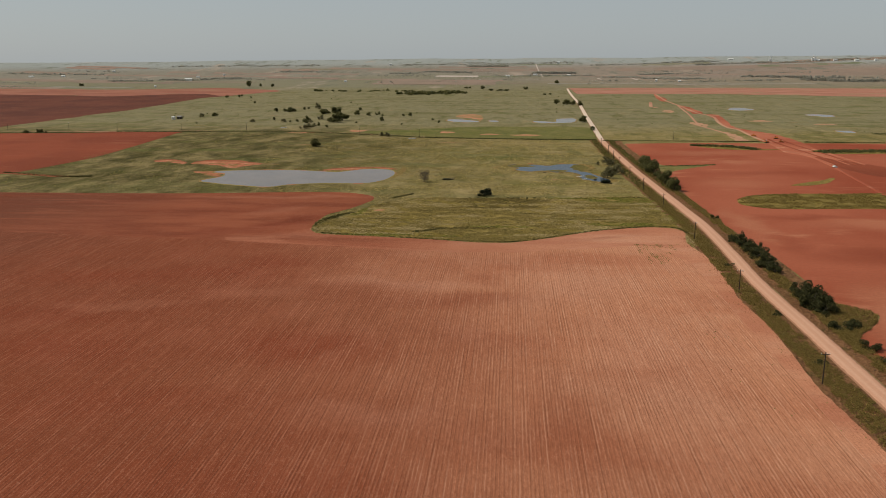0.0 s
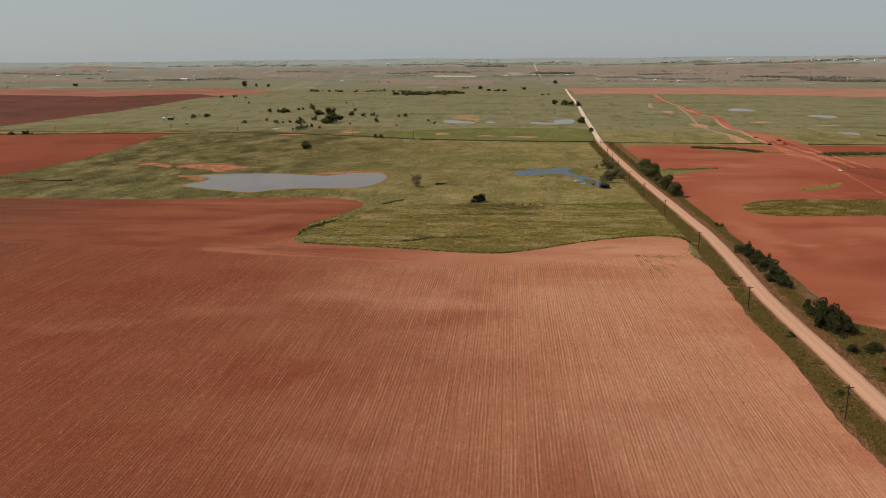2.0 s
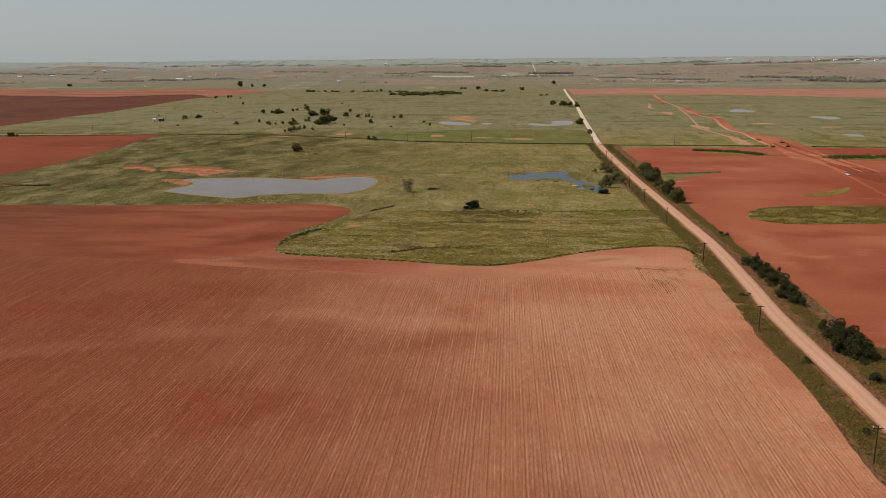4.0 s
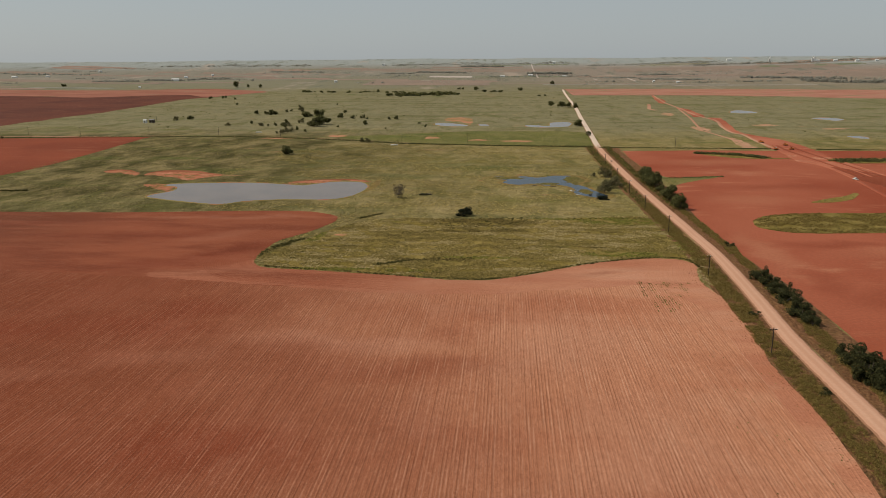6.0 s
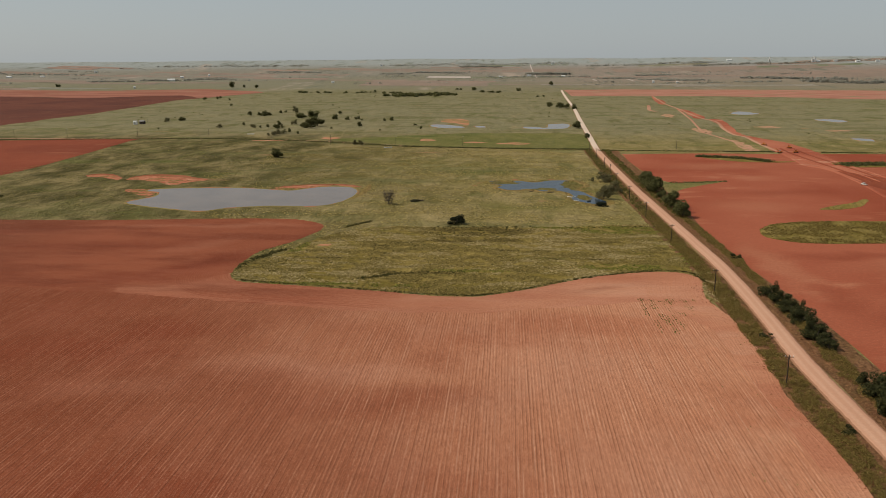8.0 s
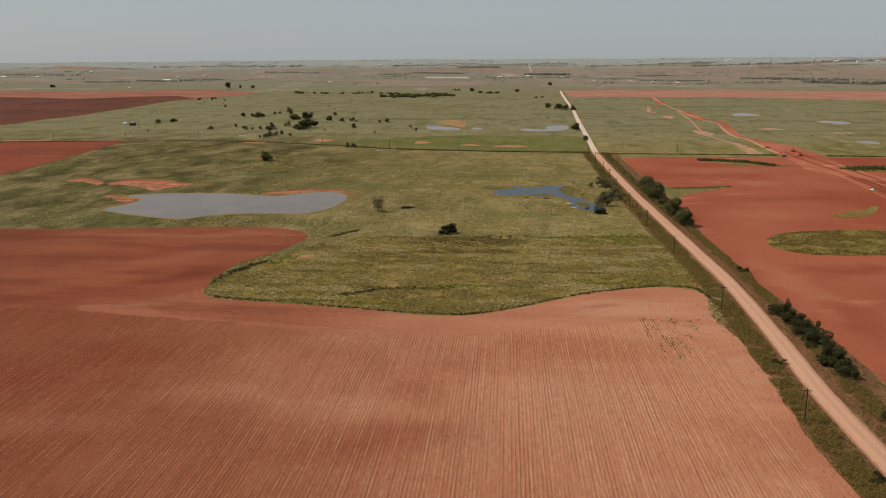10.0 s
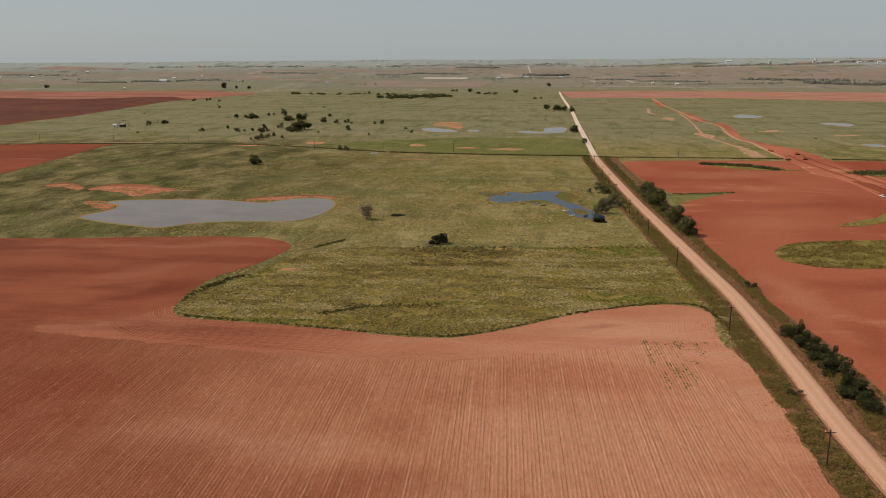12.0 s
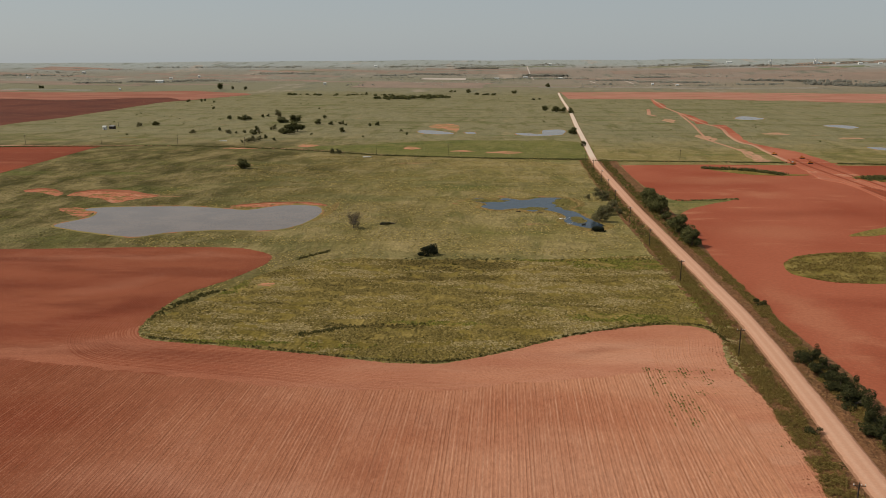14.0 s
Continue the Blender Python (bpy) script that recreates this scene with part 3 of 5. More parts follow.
GRADED = [(343, 1456), (361, 1446), (345, 1342), (322, 1199), (324, 1144), (340, 1084), (342, 1021), (336, 943), (330, 892), (325, 813), (316, 720), (300, 720), (298, 797), (294, 850), (287, 862), (298, 970), (298, 1002), (310, 1082), (313, 1118), (312, 1199), (318, 1252), (332, 1350)]
for line in (GRADED, [(407, 2372), (392, 2230), (385, 2082), (359, 1920), (351, 1962), (380, 2200)], [(348, 1748), (360, 1716), (352, 1541), (343, 1490), (326, 1488), (338, 1600)]):
    tagged(sheet("graded_earth", ragged(spline(line, 6), 3.5, 9), 0.12, M_DIRT), "freshly graded bare red earth", "earthwork", kind="structure")
for line in ([(276, 1274), (293, 1240), (282, 1196), (270, 1210)], [(283, 1097), (291, 1080), (283, 990), (268, 988)], [(293, 1589), (305, 1563), (290, 1498), (284, 1545)], [(373, 1312), (398, 1327), (404, 1302), (376, 1295)], [(455, 1255), (489, 1258), (471, 1241), (453, 1243)]):
    tagged(sheet("bare_patch", ragged(spline(line, 8), 8, 7), 0.1, M_BARE_PALE), "bare pale dirt patch in far pasture", "bare patch", kind="structure")
tagged(sheet("graded_earth", ragged(spline([(302, 823), (319, 793), (335, 750), (329, 703), (307, 686), (297, 715), (295, 771)], 8), 4, 9), 0.14, M_SOIL_MID), "dark moist red earth freshly turned over", "earthwork", kind="structure")
for k in range(5):  # low windrows that the grader pushed up
    x = 303 + 7 * k
    road("windrow", [(x + 3, 1010), (x - 2, 960), (x - 3, 900), (x - 3, 830), (x - 6, 760)], 0.8 + 0.3 * (k % 2), 0.35, M_SOIL_MID if k % 2 else M_DIRT, "low ridge of loose red earth on graded ground")

# verges
for xs, label in ((((95, 107.0),), "overgrown green verge between field and road"), (((114.0, 132.0),), "overgrown green verge beside the gravel road")):
    for x0, x1 in xs:
        ring = [(x0, y) for y in range(-300, 1000, 20)] + [(x1, y) for y in range(980, -301, -20)]
        bend = [Vector((x + (np.interp(y, [p[1] for p in ROAD], [p[0] for p in ROAD]) - 110.5), y)) for x, y in ring]
        tagged(sheet("verge", ragged(bend, 2.0, 7), 0.045, M_VERGE), label, "verge", kind="structure")


# ---- ponds ----
def pond(line, bank, wmat, label, rise=0.35, width=4.0, rag=0.8):
    ob = tagged(new("pond"), label, "pond")
    edge = ragged(spline(line, 8), rag, 7.5 * rag)
    sheet("water", edge, 0.14, wmat, ob, 0.1)
    n, c = len(edge), sum(edge, Vector((0, 0))) / len(edge)
    verts, faces = [], []
    area = sum(edge[i - 1].x * edge[i].y - edge[i].x * edge[i - 1].y for i in range(n))
    for i, p in enumerate(edge):
        d = (edge[(i + 1) % n] - edge[i - 1]).normalized()
        out = Vector((d.y, -d.x)) * (1 if area > 0 else -1)
        w = width * (0.6 + 0.8 * abs(noise.noise(Vector((p.x / 20, p.y / 20, 7)))))
        for a, z in ((-0.4, 0.0), (0.15, 0.2), (0.6, 0.14 + rise), (1.0, -0.05)):
            q = p + out * a * w
            verts.append((q.x, q.y, z))
    for i in range(n):
        for j in range(3):
            a, b = 4 * i + j, 4 * ((i + 1) % n) + j
            faces.append((a, a + 1, b + 1, b))
    mesh_object("bank", verts, faces, bank, ob, True)
    return ob


POND_WEST = [(-249, 622.6), (-230, 611), (-207, 602), (-186, 596), (-172, 609), (-148, 617.7), (-115, 620.5), (-101, 643.6), (-99, 681), (-109, 702), (-131, 702), (-149, 684), (-165, 686.5), (-191, 693), (-226, 690),
             (-254, 683), (-257, 674.6), (-245, 667), (-241, 650), (-247, 635)]
pond(POND_WEST, M_SHORE, M_WATER, "large still grey farm pond with red clay banks", 0.25, 2.4)
POND_EAST = [(-3, 734), (3, 744), (12, 735), (22, 745), (34, 738), (48, 749), (64.5, 747), (71, 722), (64, 706), (69, 690), (75, 668), (81, 650), (74, 641), (66, 646), (58, 660), (60, 676), (56, 690), (46, 700), (40, 693), (28, 703), (16, 697), (5, 708), (8, 720)]
M_MARSH = turf("marsh_grass", (0.25, 0.18, 0.055), (0.33, 0.21, 0.08), (0.28, 0.2, 0.07), 4.0)
pond(POND_EAST, M_MARSH, M_WATER_BLUE, "shallow blue pond with marshy yellow edges", 0.2, 7.0)
for line in ([(-101, 1321), (-79, 1318), (-54, 1287), (-54, 1258), (-82, 1260), (-100, 1285)], [(33, 1284), (49, 1290), (69, 1274), (76, 1337), (105, 1349), (99, 1275), (81, 1250), (48, 1247)], [(-36, 1294), (-24, 1299), (-19, 1273), (-30, 1267)],
             [(425, 1630), (451, 1677), (468, 1634), (466, 1605), (436, 1575), (419, 1587)], [(510, 1460), (534, 1479), (553, 1464), (552, 1431), (529, 1402), (518, 1428)], [(440, 1135), (458, 1131), (452, 1098), (439, 1108)]):
    pond(line, M_SHORE, M_WATER, "small distant pond in the pasture", 0.2, 2.5, 2.5)


# ---- bare patches and banks ----
def bank(points, width, rise, material, label, name="clay_bank"):
    """A low eroded bank: a steep scarp on one side of the line and a long slope on the other."""
    line, verts, faces = spline(points, 6, False), [], []
    for i, p in enumerate(line):
        d = (line[min(i + 1, len(line) - 1)] - line[max(i - 1, 0)]).normalized()
        n = Vector((d.y, -d.x))
        end = math.sin(math.pi * (i + 0.15) / (len(line) - 0.7)) ** 0.5
        w = width * end * (1 + 0.5 * noise.noise(Vector((p.x / 5, p.y / 5, 2))))
        h = rise * end * (1 + 0.4 * noise.noise(Vector((p.x / 3, p.y / 3, 8))))
        for a, z in ((-0.5, -0.05), (-0.1, h), (0.12, h * 0.9), (0.3, h * 0.25), (1.0, 0.1), (1.25, -0.05)):
            q = p + n * a * w
            verts.append((q.x, q.y, z))
    for i in range(len(line) - 1):
        for j in range(5):
            a = 6 * i + j
            faces.append((a, a + 1, a + 7, a + 6))
    return tagged(mesh_object(name, verts, faces, material, smooth=True), label, "bank", kind="structure")


CLAY = "eroded salmon clay bank beside the pond"
def scarp(foot, crest, rise, label):
    """An eroded clay face between its foot and its crest, notched along the top by gullies, with turf falling away behind."""
    low, high = ragged(spline(foot, 14, False), 2.0, 4), ragged(spline(crest, 14, False), 1.0, 6)
    n, verts, faces = min(len(low), len(high)), [], []
    for i in range(n):
        end = math.sin(math.pi * (i + 0.3) / (n - 0.4)) ** 0.6
        notch = 0.5 + 0.5 * noise.noise(Vector((i * 0.55, 2.7, rise)))
        for a, z in ((0.0, -0.05), (0.3, 0.12), (0.62 - 0.25 * notch, 0.3), (0.82, 0.42), (0.93 + 0.05 * notch, 1.0 - 0.2 * notch), (1.12, 0.95), (1.9, -0.1)):
            p = low[i].lerp(high[i], a)
            verts.append((p.x, p.y, z * rise * end if z > 0 else z))
    for i in range(n - 1):
        for j in range(6):
            a = 7 * i + j
            faces.append((a, a + 1, a + 8, a + 7))
    ob = mesh_object("clay_bank", verts, faces, M_ERODED)
    ob.data.materials.append(SCARP)
    ob.data.materials.append(M_TURF)
    for f in ob.data.polygons:
        f.material_index = (0, 0, 0, 1, 2, 2)[f.index % 6]
    return tagged(ob, label, "bank", kind="structure")


# cut clay coloured dark to paint the shadow of the erosion notches
SCARP = soil("shaded_cut_clay", (0.24, 0.08, 0.04), (0.32, 0.12, 0.065), False, (0.3, 0.13, 0.08))
scarp([(-300, 727), (-286, 725), (-268, 716), (-251, 700), (-244, 715), (-234, 729)], [(-302, 741), (-292, 751), (-276, 753), (-259, 749), (-248, 742), (-232, 733)], 1.8, CLAY)
scarp([(-340, 743), (-327, 740), (-316, 732), (-305, 724)], [(-346, 750), (-336, 757), (-322, 753), (-307, 738)], 1.1, CLAY)
scarp([(-163, 688), (-149, 688), (-131, 705), (-114, 705), (-104, 700)], [(-166, 698), (-152, 708), (-132, 714), (-114, 715), (-100, 706)], 0.7, CLAY)
tagged(sheet("clay_bank", ragged(spline([(-276, 677), (-268, 683), (-253, 675), (-246, 662), (-248, 650), (-262, 662)], 6), 2.0, 5), 0.06, M_ERODED), "bare red clay at the pond's corner", "bank", kind="structure")
M_GREEN = turf("fresh_green_grass", (0.12, 0.125, 0.032), (0.165, 0.155, 0.045), (0.22, 0.19, 0.07), 1.0)
tagged(sheet("green_meadow", ragged(spline([(-210, 1085), (-150, 1110), (-60, 1170), (30, 1180), (108, 1170), (106, 1000), (10, 998), (-106, 1018)], 5), 8, 25), 0.03, M_GREEN), "fresher green meadow strip beyond the track", "meadow", kind="structure")
bank([(-440, 655), (-405, 648), (-380, 640), (-352, 643)], 2.2, 0.9, SCARP, "eroded dark gully edge in the pasture")
bank([(-95, 720), (-93, 680), (-97, 650)], 4, 0.3, M_MARSH, "trampled ochre margin beside the pond")
bank([(-30, 690), (-18, 700), (-10, 735), (15, 752), (70, 756)], 3, 0.4, M_SHORE, "low clay bank above the pond")
for line in ([(-222, 1094), (-214, 1112), (-197, 1096), (-208, 1078)], [(-95, 1074), (-90, 1096), (-75, 1080), (-83, 1064)], [(-2, 1046), (25, 1058), (40, 1044), (21, 1032)], [(-87, 500), (-87, 507), (-82, 508), (-82.5, 503)],
             [(-95, 1394), (-86, 1441), (-64, 1443), (-50, 1397), (-46, 1290), (-53, 1312), (-66, 1345), (-78, 1350)], [(-12, 1055), (-30, 1062), (-38, 1052), (-22, 1046)], [(-300, 1060), (-280, 1072), (-255, 1064), (-275, 1056)]):
    tagged(sheet("bare_patch", ragged(spline(line, 6), 4.5 if line[0][1] > 1000 else 1.5, 8), 0.07, M_BARE), "bare salmon clay patch worn in the grass", "bare patch", kind="structure")


# ---- grass and weeds ----
def tussocks(name, places, material, label, sides=5):
    """Many small uneven mounds of grass in one mesh; places: x, y, width, height."""
    rng = np.random.default_rng(11)
    p = np.array(places, float)
    n = len(p)
    ang = (np.arange(sides) + rng.uniform(-0.35, 0.35, (n, sides))) * 2 * np.pi / sides + rng.uniform(0, 6.28, (n, 1))
    rad = p[:, 2, None] / 2 * rng.uniform(0.55, 1.25, (n, sides))
    verts = np.zeros((n, sides + 1, 3))
    verts[:, :sides, 0] = p[:, 0, None] + np.cos(ang) * rad
    verts[:, :sides, 1] = p[:, 1, None] + np.sin(ang) * rad
    verts[:, :sides, 2] = rng.uniform(-0.02, 0.25, (n, sides)) * p[:, 3, None]
    verts[:, sides, :2] = p[:, :2] + rng.normal(0, 0.12, (n, 2)) * p[:, 2, None]
    verts[:, sides, 2] = p[:, 3] * rng.uniform(0.7, 1.2, n)
    k = np.arange(sides)
    tri = np.stack([k, (k + 1) % sides, np.full(sides, sides)], -1)
    faces = (tri[None] + (np.arange(n) * (sides + 1))[:, None, None]).reshape(-1, 3)
    ob = mesh_object(name, verts.reshape(-1, 3).tolist(), faces.tolist(), material)
    return tagged(ob, label, "grass", kind="stuff")


def leaf_mounds(name, places, material, label, leaves=11, fine=1.0):
    """Low leafy weeds: domes of small leaves, all in one mesh; places: x, y, width, height."""
    rng = np.random.default_rng(5)
    p = np.array(places, float)
    n = len(p)
    d = rng.normal(0, 1, (n, leaves, 3))
    d[..., 2] = np.abs(d[..., 2]) + 0.15
    d /= np.linalg.norm(d, axis=-1, keepdims=True)
    size = np.stack([p[:, 2] / 2, p[:, 2] / 2, p[:, 3]], -1)[:, None]
    c = d * size * rng.uniform(0.55, 1.1, (n, leaves, 1))
    c[..., :2] += p[:, None, :2]
    u = np.cross(d + rng.normal(0, 0.45, d.shape), rng.normal(0, 1, d.shape))
    u /= np.linalg.norm(u, axis=-1, keepdims=True)
    v = np.cross(d, u) + rng.normal(0, 0.2, d.shape)
    su, sv = fine * p[:, 2, None, None] * rng.uniform(0.18, 0.36, (n, leaves, 1)), fine * p[:, 2, None, None] * rng.uniform(0.1, 0.2, (n, leaves, 1))
    verts = np.stack([c - u * su, c - v * sv, c + u * su, c + v * sv], 2).reshape(-1, 3)
    ob = mesh_object(name, verts.tolist(), np.arange(len(verts)).reshape(-1, 4).tolist(), material)
    return tagged(ob, label, "weeds", kind="stuff")


def scatter(rng, count, box, test, width, height):
    out = []
    x0, x1, y0, y1 = box
    while len(out) < count:
        x, y = rng.uniform(x0, x1), rng.uniform(y0, y1)
        if test(x, y):
            s = rng.uniform(0.6, 1.3)
            out.append((x, y, width * s, height * s * rng.uniform(0.7, 1.3)))
    return out


RNG = random.Random(21)
FIELD_XY = [(p.x, p.y) for p in FIELD]
HOLLOW_XY = [tuple(p) for p in spline(HOLLOW, 4)]
POND_XY = [[tuple(p) for p in spline(line, 4)] for line in (POND_WEST, POND_EAST)]


def road_x(y):
    return float(np.interp(y, [p[1] for p in ROAD], [p[0] for p in ROAD]))


def thick(x, y, scale, level):
    return noise.noise(Vector((x / scale / 1.8, y / scale, 0.3))) > level + RNG.uniform(-0.25, 0.25)


M_TAN = leafy("tan_grass_blades", (0.2, 0.15, 0.055), (0.5, 0.39, 0.19), 0.5)
M_OLIVE = leafy("olive_grass_blades", (0.12, 0.092, 0.024), (0.36, 0.27, 0.09), 0.5)
M_LUSH = leafy("lush_grass_blades", (0.09, 0.09, 0.016), (0.29, 0.265, 0.055), 0.5)
M_BROWN = leafy("brown_weed_stems", (0.085, 0.065, 0.018), (0.25, 0.185, 0.06), 0.5)


def near(x, y, spots):
    """How far inside one of the soft spots (x, y, half length, half width) a place lies, ragged at the rim."""
    return any(((x - a) / rx) ** 2 + ((y - b) / ry) ** 2 < RNG.uniform(0.35, 1.25) for a, b, rx, ry in spots)


LUSH = [(78, 556, 30, 12), (40, 562, 22, 5), (-58, 566, 12, 4), (-70, 556, 9, 6), (-100, 500, 9, 14), (-5, 458, 20, 3), (-62, 431, 40, 3), (70, 470, 26, 6), (103, 500, 5, 40)]
BROWN = [(-4, 548, 34, 15), (-30, 518, 9, 4), (-22, 520, 6, 3), (-14, 522, 14, 5), (-45, 515, 5, 2), (-54, 507, 5, 2.5), (10, 524, 14, 5), (-30, 452, 22, 3), (-88, 540, 8, 18), (45, 484, 20, 2), (20, 500, 16, 2), (-75, 478, 14, 2), (60, 522, 24, 2)]
BARE_CLAY = [(-84.5, 504, 6, 6)]
BARE_TAN = [(-58, 450, 22, 5), (40, 510, 40, 12), (-80, 512, 12, 7), (20, 535, 60, 5)]
BLADES = {"tan": [], "olive": [], "lush": [], "brown": []}
for x, y, w, h in scatter(RNG, 46000, (-116, 106, 415, 575), lambda x, y: (inside(HOLLOW_XY, x, y) or y < 475 and x < road_x(y) - 6 and not inside(FIELD_XY, x, y)) and thick(x, y, 5, -0.12), 1.05, 0.42):
    dry = noise.noise(Vector((x / 34, y / 11, 6.2))) + 0.5 * noise.noise(Vector((x / 9, y / 4, 1.2))) + RNG.uniform(-0.3, 0.3)
    if near(x, y, BARE_CLAY):
        continue
    kind = "lush" if near(x, y, LUSH) else "brown" if near(x, y, BROWN) else "tan" if near(x, y, BARE_TAN) or dry > 0.12 else "olive"
    BLADES[kind].append((x, y, w, h * (0.6 if kind == "tan" else 1.0)))
tussocks("rough_tussocks", BLADES["tan"], M_TAN, "clumps of dry tan grass in the hollow")
tussocks("olive_tussocks", BLADES["olive"], M_OLIVE, "clumps of olive grass in the hollow")
tussocks("lush_tussocks", BLADES["lush"], M_LUSH, "fresh green grass strips in the hollow")
tussocks("weed_clumps", BLADES["brown"], M_BROWN, "dark brown-green weed clumps in the rough grass")
tussocks("pasture_tussocks", scatter(RNG, 26000, (-400, 108, 480, 1000), lambda x, y: not inside(FIELD_XY, x, y) and not inside(HOLLOW_XY, x, y) and not any(inside(q, x, y) for q in POND_XY) and x > -210 + 130 * noise.noise(Vector((x / 60, y / 90, 2))) and thick(x, y, 16, 0.0), 1.3, 0.26), M_TUFT, "tufts of dry grass over the pasture", 4)
tussocks("pasture_green_tussocks", scatter(RNG, 9000, (-430, -120, 575, 1050), lambda x, y: not inside(FIELD_XY, x, y) and not inside(POND_XY[0], x, y) and thick(x, y, 16, 0.0), 1.4, 0.28), M_WEED, "tufts of fresh dark grass over the pasture", 4)


def on_verge(x, y):
    d = x - road_x(y)
    return (-13.5 < d < -4.2 and not inside(FIELD_XY, x + 1.0, y)) or 4.3 < d < 13.0 + 3 * noise.noise(Vector((0, y / 20, 0)))


M_VERGE_WEED = leafy("verge_weed_leaves", (0.1, 0.074, 0.02), (0.33, 0.235, 0.072), 0.45)
leaf_mounds("verge_weeds", scatter(RNG, 13000, (92, 130, 175, 620), lambda x, y: on_verge(x, y) and abs(x - road_x(y)) > (5.9 if x < road_x(y) else 7.9) + 2.0 * noise.noise(Vector((x / 2, y / 7, 4))) and thick(x, y, 4, -0.3), 1.35, 0.95), M_VERGE_WEED, "dense green weeds on the road verges", 26, 0.45)
tussocks("verge_dry_grass", scatter(RNG, 9000, (92, 130, 175, 980), on_verge, 0.8, 0.3), leafy("rusty_grass_blades", (0.2, 0.085, 0.04), (0.33, 0.18, 0.085), 0.5), "rust-brown dry grass on the road verges")
leaf_mounds("verge_far_weeds", scatter(RNG, 2000, (92, 130, 600, 985), lambda x, y: on_verge(x, y) and abs(x - road_x(y)) > 6.2, 1.8, 0.8), M_WEED, "green weeds along the far road verges")
bulge = [tuple(p) for p in spline([(120, 262), (123, 276), (134.5, 291), (140, 305), (131, 316), (124, 322), (117, 300), (116, 262)], 4)]
leaf_mounds("corner_weeds", scatter(RNG, 1400, (114, 142, 255, 325), lambda x, y: inside(bulge, x, y), 1.5, 0.9), M_VERGE_WEED, "dense weeds filling the field corner", 26, 0.45)
tagged(sheet("verge", [Vector(p) for p in bulge], 0.085, M_VERGE), "weedy corner of verge jutting into the red field", "verge", kind="structure")

ISLAND = [tuple(p) for p in spline([(158.6, 564), (169, 578), (190, 588), (225, 593), (272, 597), (420, 610), (420, 540), (244, 534), (191, 529), (170, 530), (158, 539), (155, 551)], 4)]
leaf_mounds("island_tussocks", scatter(RNG, 5500, (154, 330, 525, 612), lambda x, y: inside(ISLAND, x, y) and thick(x, y, 8, -0.1), 1.3, 0.5), M_VERGE_WEED, "tall green grass left in the red field")


def along(points, count, spread, width, height):
    line, out = spline(points, 8, False), []
    for _ in range(count):
        f = RNG.uniform(0, len(line) - 1.001)
        p = line[int(f)].lerp(line[int(f) + 1], f % 1)
        s = RNG.uniform(0.6, 1.4)
        out.append((p.x + RNG.gauss(0, spread), p.y + RNG.gauss(0, spread), width * s, height * s))
    return out


GULLIES = (along([(-82, 553), (-76, 562), (-70, 571)], 90, 0.6, 1.2, 0.5) + along([(-114, 455), (-112, 471), (-109, 478), (-105, 489), (-99, 495)], 130, 1.0, 1.4, 0.7)
           + along([(-54, 441), (-43.4, 446.5), (-37, 451), (-8, 456)], 150, 1.2, 1.3, 0.4) + along([(-29, 556), (10, 559), (60, 561), (104, 570)], 170, 1.6, 1.1, 0.35)
           + along([(-28, 540), (-5, 545), (15, 550), (-2, 538), (-25, 530)], 110, 4.0, 1.2, 0.35) + along([(-440, 660), (-380, 640), (-352, 642)], 240, 0.8, 1.5, 0.9)
           + along([(-106, 434), (-64, 427), (-14, 418), (10, 423), (43, 447), (76, 463), (96, 462), (100, 445)], 700, 0.5, 0.9, 0.4))
leaf_mounds("ditch_weeds", GULLIES, leafy("dark_ditch_weeds", (0.05, 0.05, 0.016), (0.12, 0.1, 0.03), 0.4), "dark weeds along ditches and field edges")
HEDGE = (along([(112, 976), (247, 976), (292, 974)], 900, 1.4, 1.6, 0.7) + along([(345, 972), (389, 971), (520, 970)], 500, 1.4, 1.6, 0.7) + along([(-106, 1004), (7, 988), (104, 986)], 1300, 1.2, 1.6, 0.9) + along([(-690, 1030), (-541, 1056), (-450, 1068), (-340, 1078), (-231, 1056), (-110, 1005)], 1900, 1.6, 1.8, 0.65)
         + along([(206, 925), (243, 912), (262, 888)], 500, 2.5, 2.2, 2.0) + along([(326, 868), (384, 876), (520, 884)], 900, 5, 2.2, 2.0) + along([(470, 1085), (560, 1085)], 300, 3, 2, 1.2) + along([(143, 745), (165, 748), (189, 755)], 90, 1.5, 1.3, 0.5))
leaf_mounds("hedge_weeds", HEDGE, M_LEAF, "dark brushy growth along the fence lines")
# clods added in the dark clay to draw shadow along the crests
tussocks("scarp_clods", along([(-292, 752), (-276, 754), (-259, 750), (-246, 743)], 34, 0.7, 1.8, 1.0) + along([(-164, 704), (-150, 714), (-128, 713), (-108, 712)], 40, 0.6, 1.6, 0.6), SCARP, "crumbling clods along clay banks, coloured dark as notch shadow")
leaf_mounds("pasture_scrub", scatter(RNG, 100, (-700, 480, 1050, 2500), lambda x, y: abs(x - road_x(y)) > 12 and x > -730 and x < y * 0.5, 2.6, 1.4), M_LEAF, "small scattered scrub bushes in far pasture", 26)
tussocks("field_weeds", [(round(x) + RNG.gauss(0, 0.12), y, w, h) for x, y, w, h in scatter(RNG, 620, (66, 90, 376, 419), lambda x, y: x < 76 + (y - 378) * 0.33 and noise.noise(Vector((x / 2.2, y / 16, 0.3))) + 0.5 * noise.noise(Vector((x / 7, y / 7, 4))) > 0.12 + RNG.uniform(-0.2, 0.2), 0.62, 0.3)]
         + scatter(RNG, 160, (70, 95, 190, 400), lambda x, y: thick(x, y, 10, 0.2), 0.5, 0.25), M_WEED, "small green weeds sprouting in the ploughed rows")


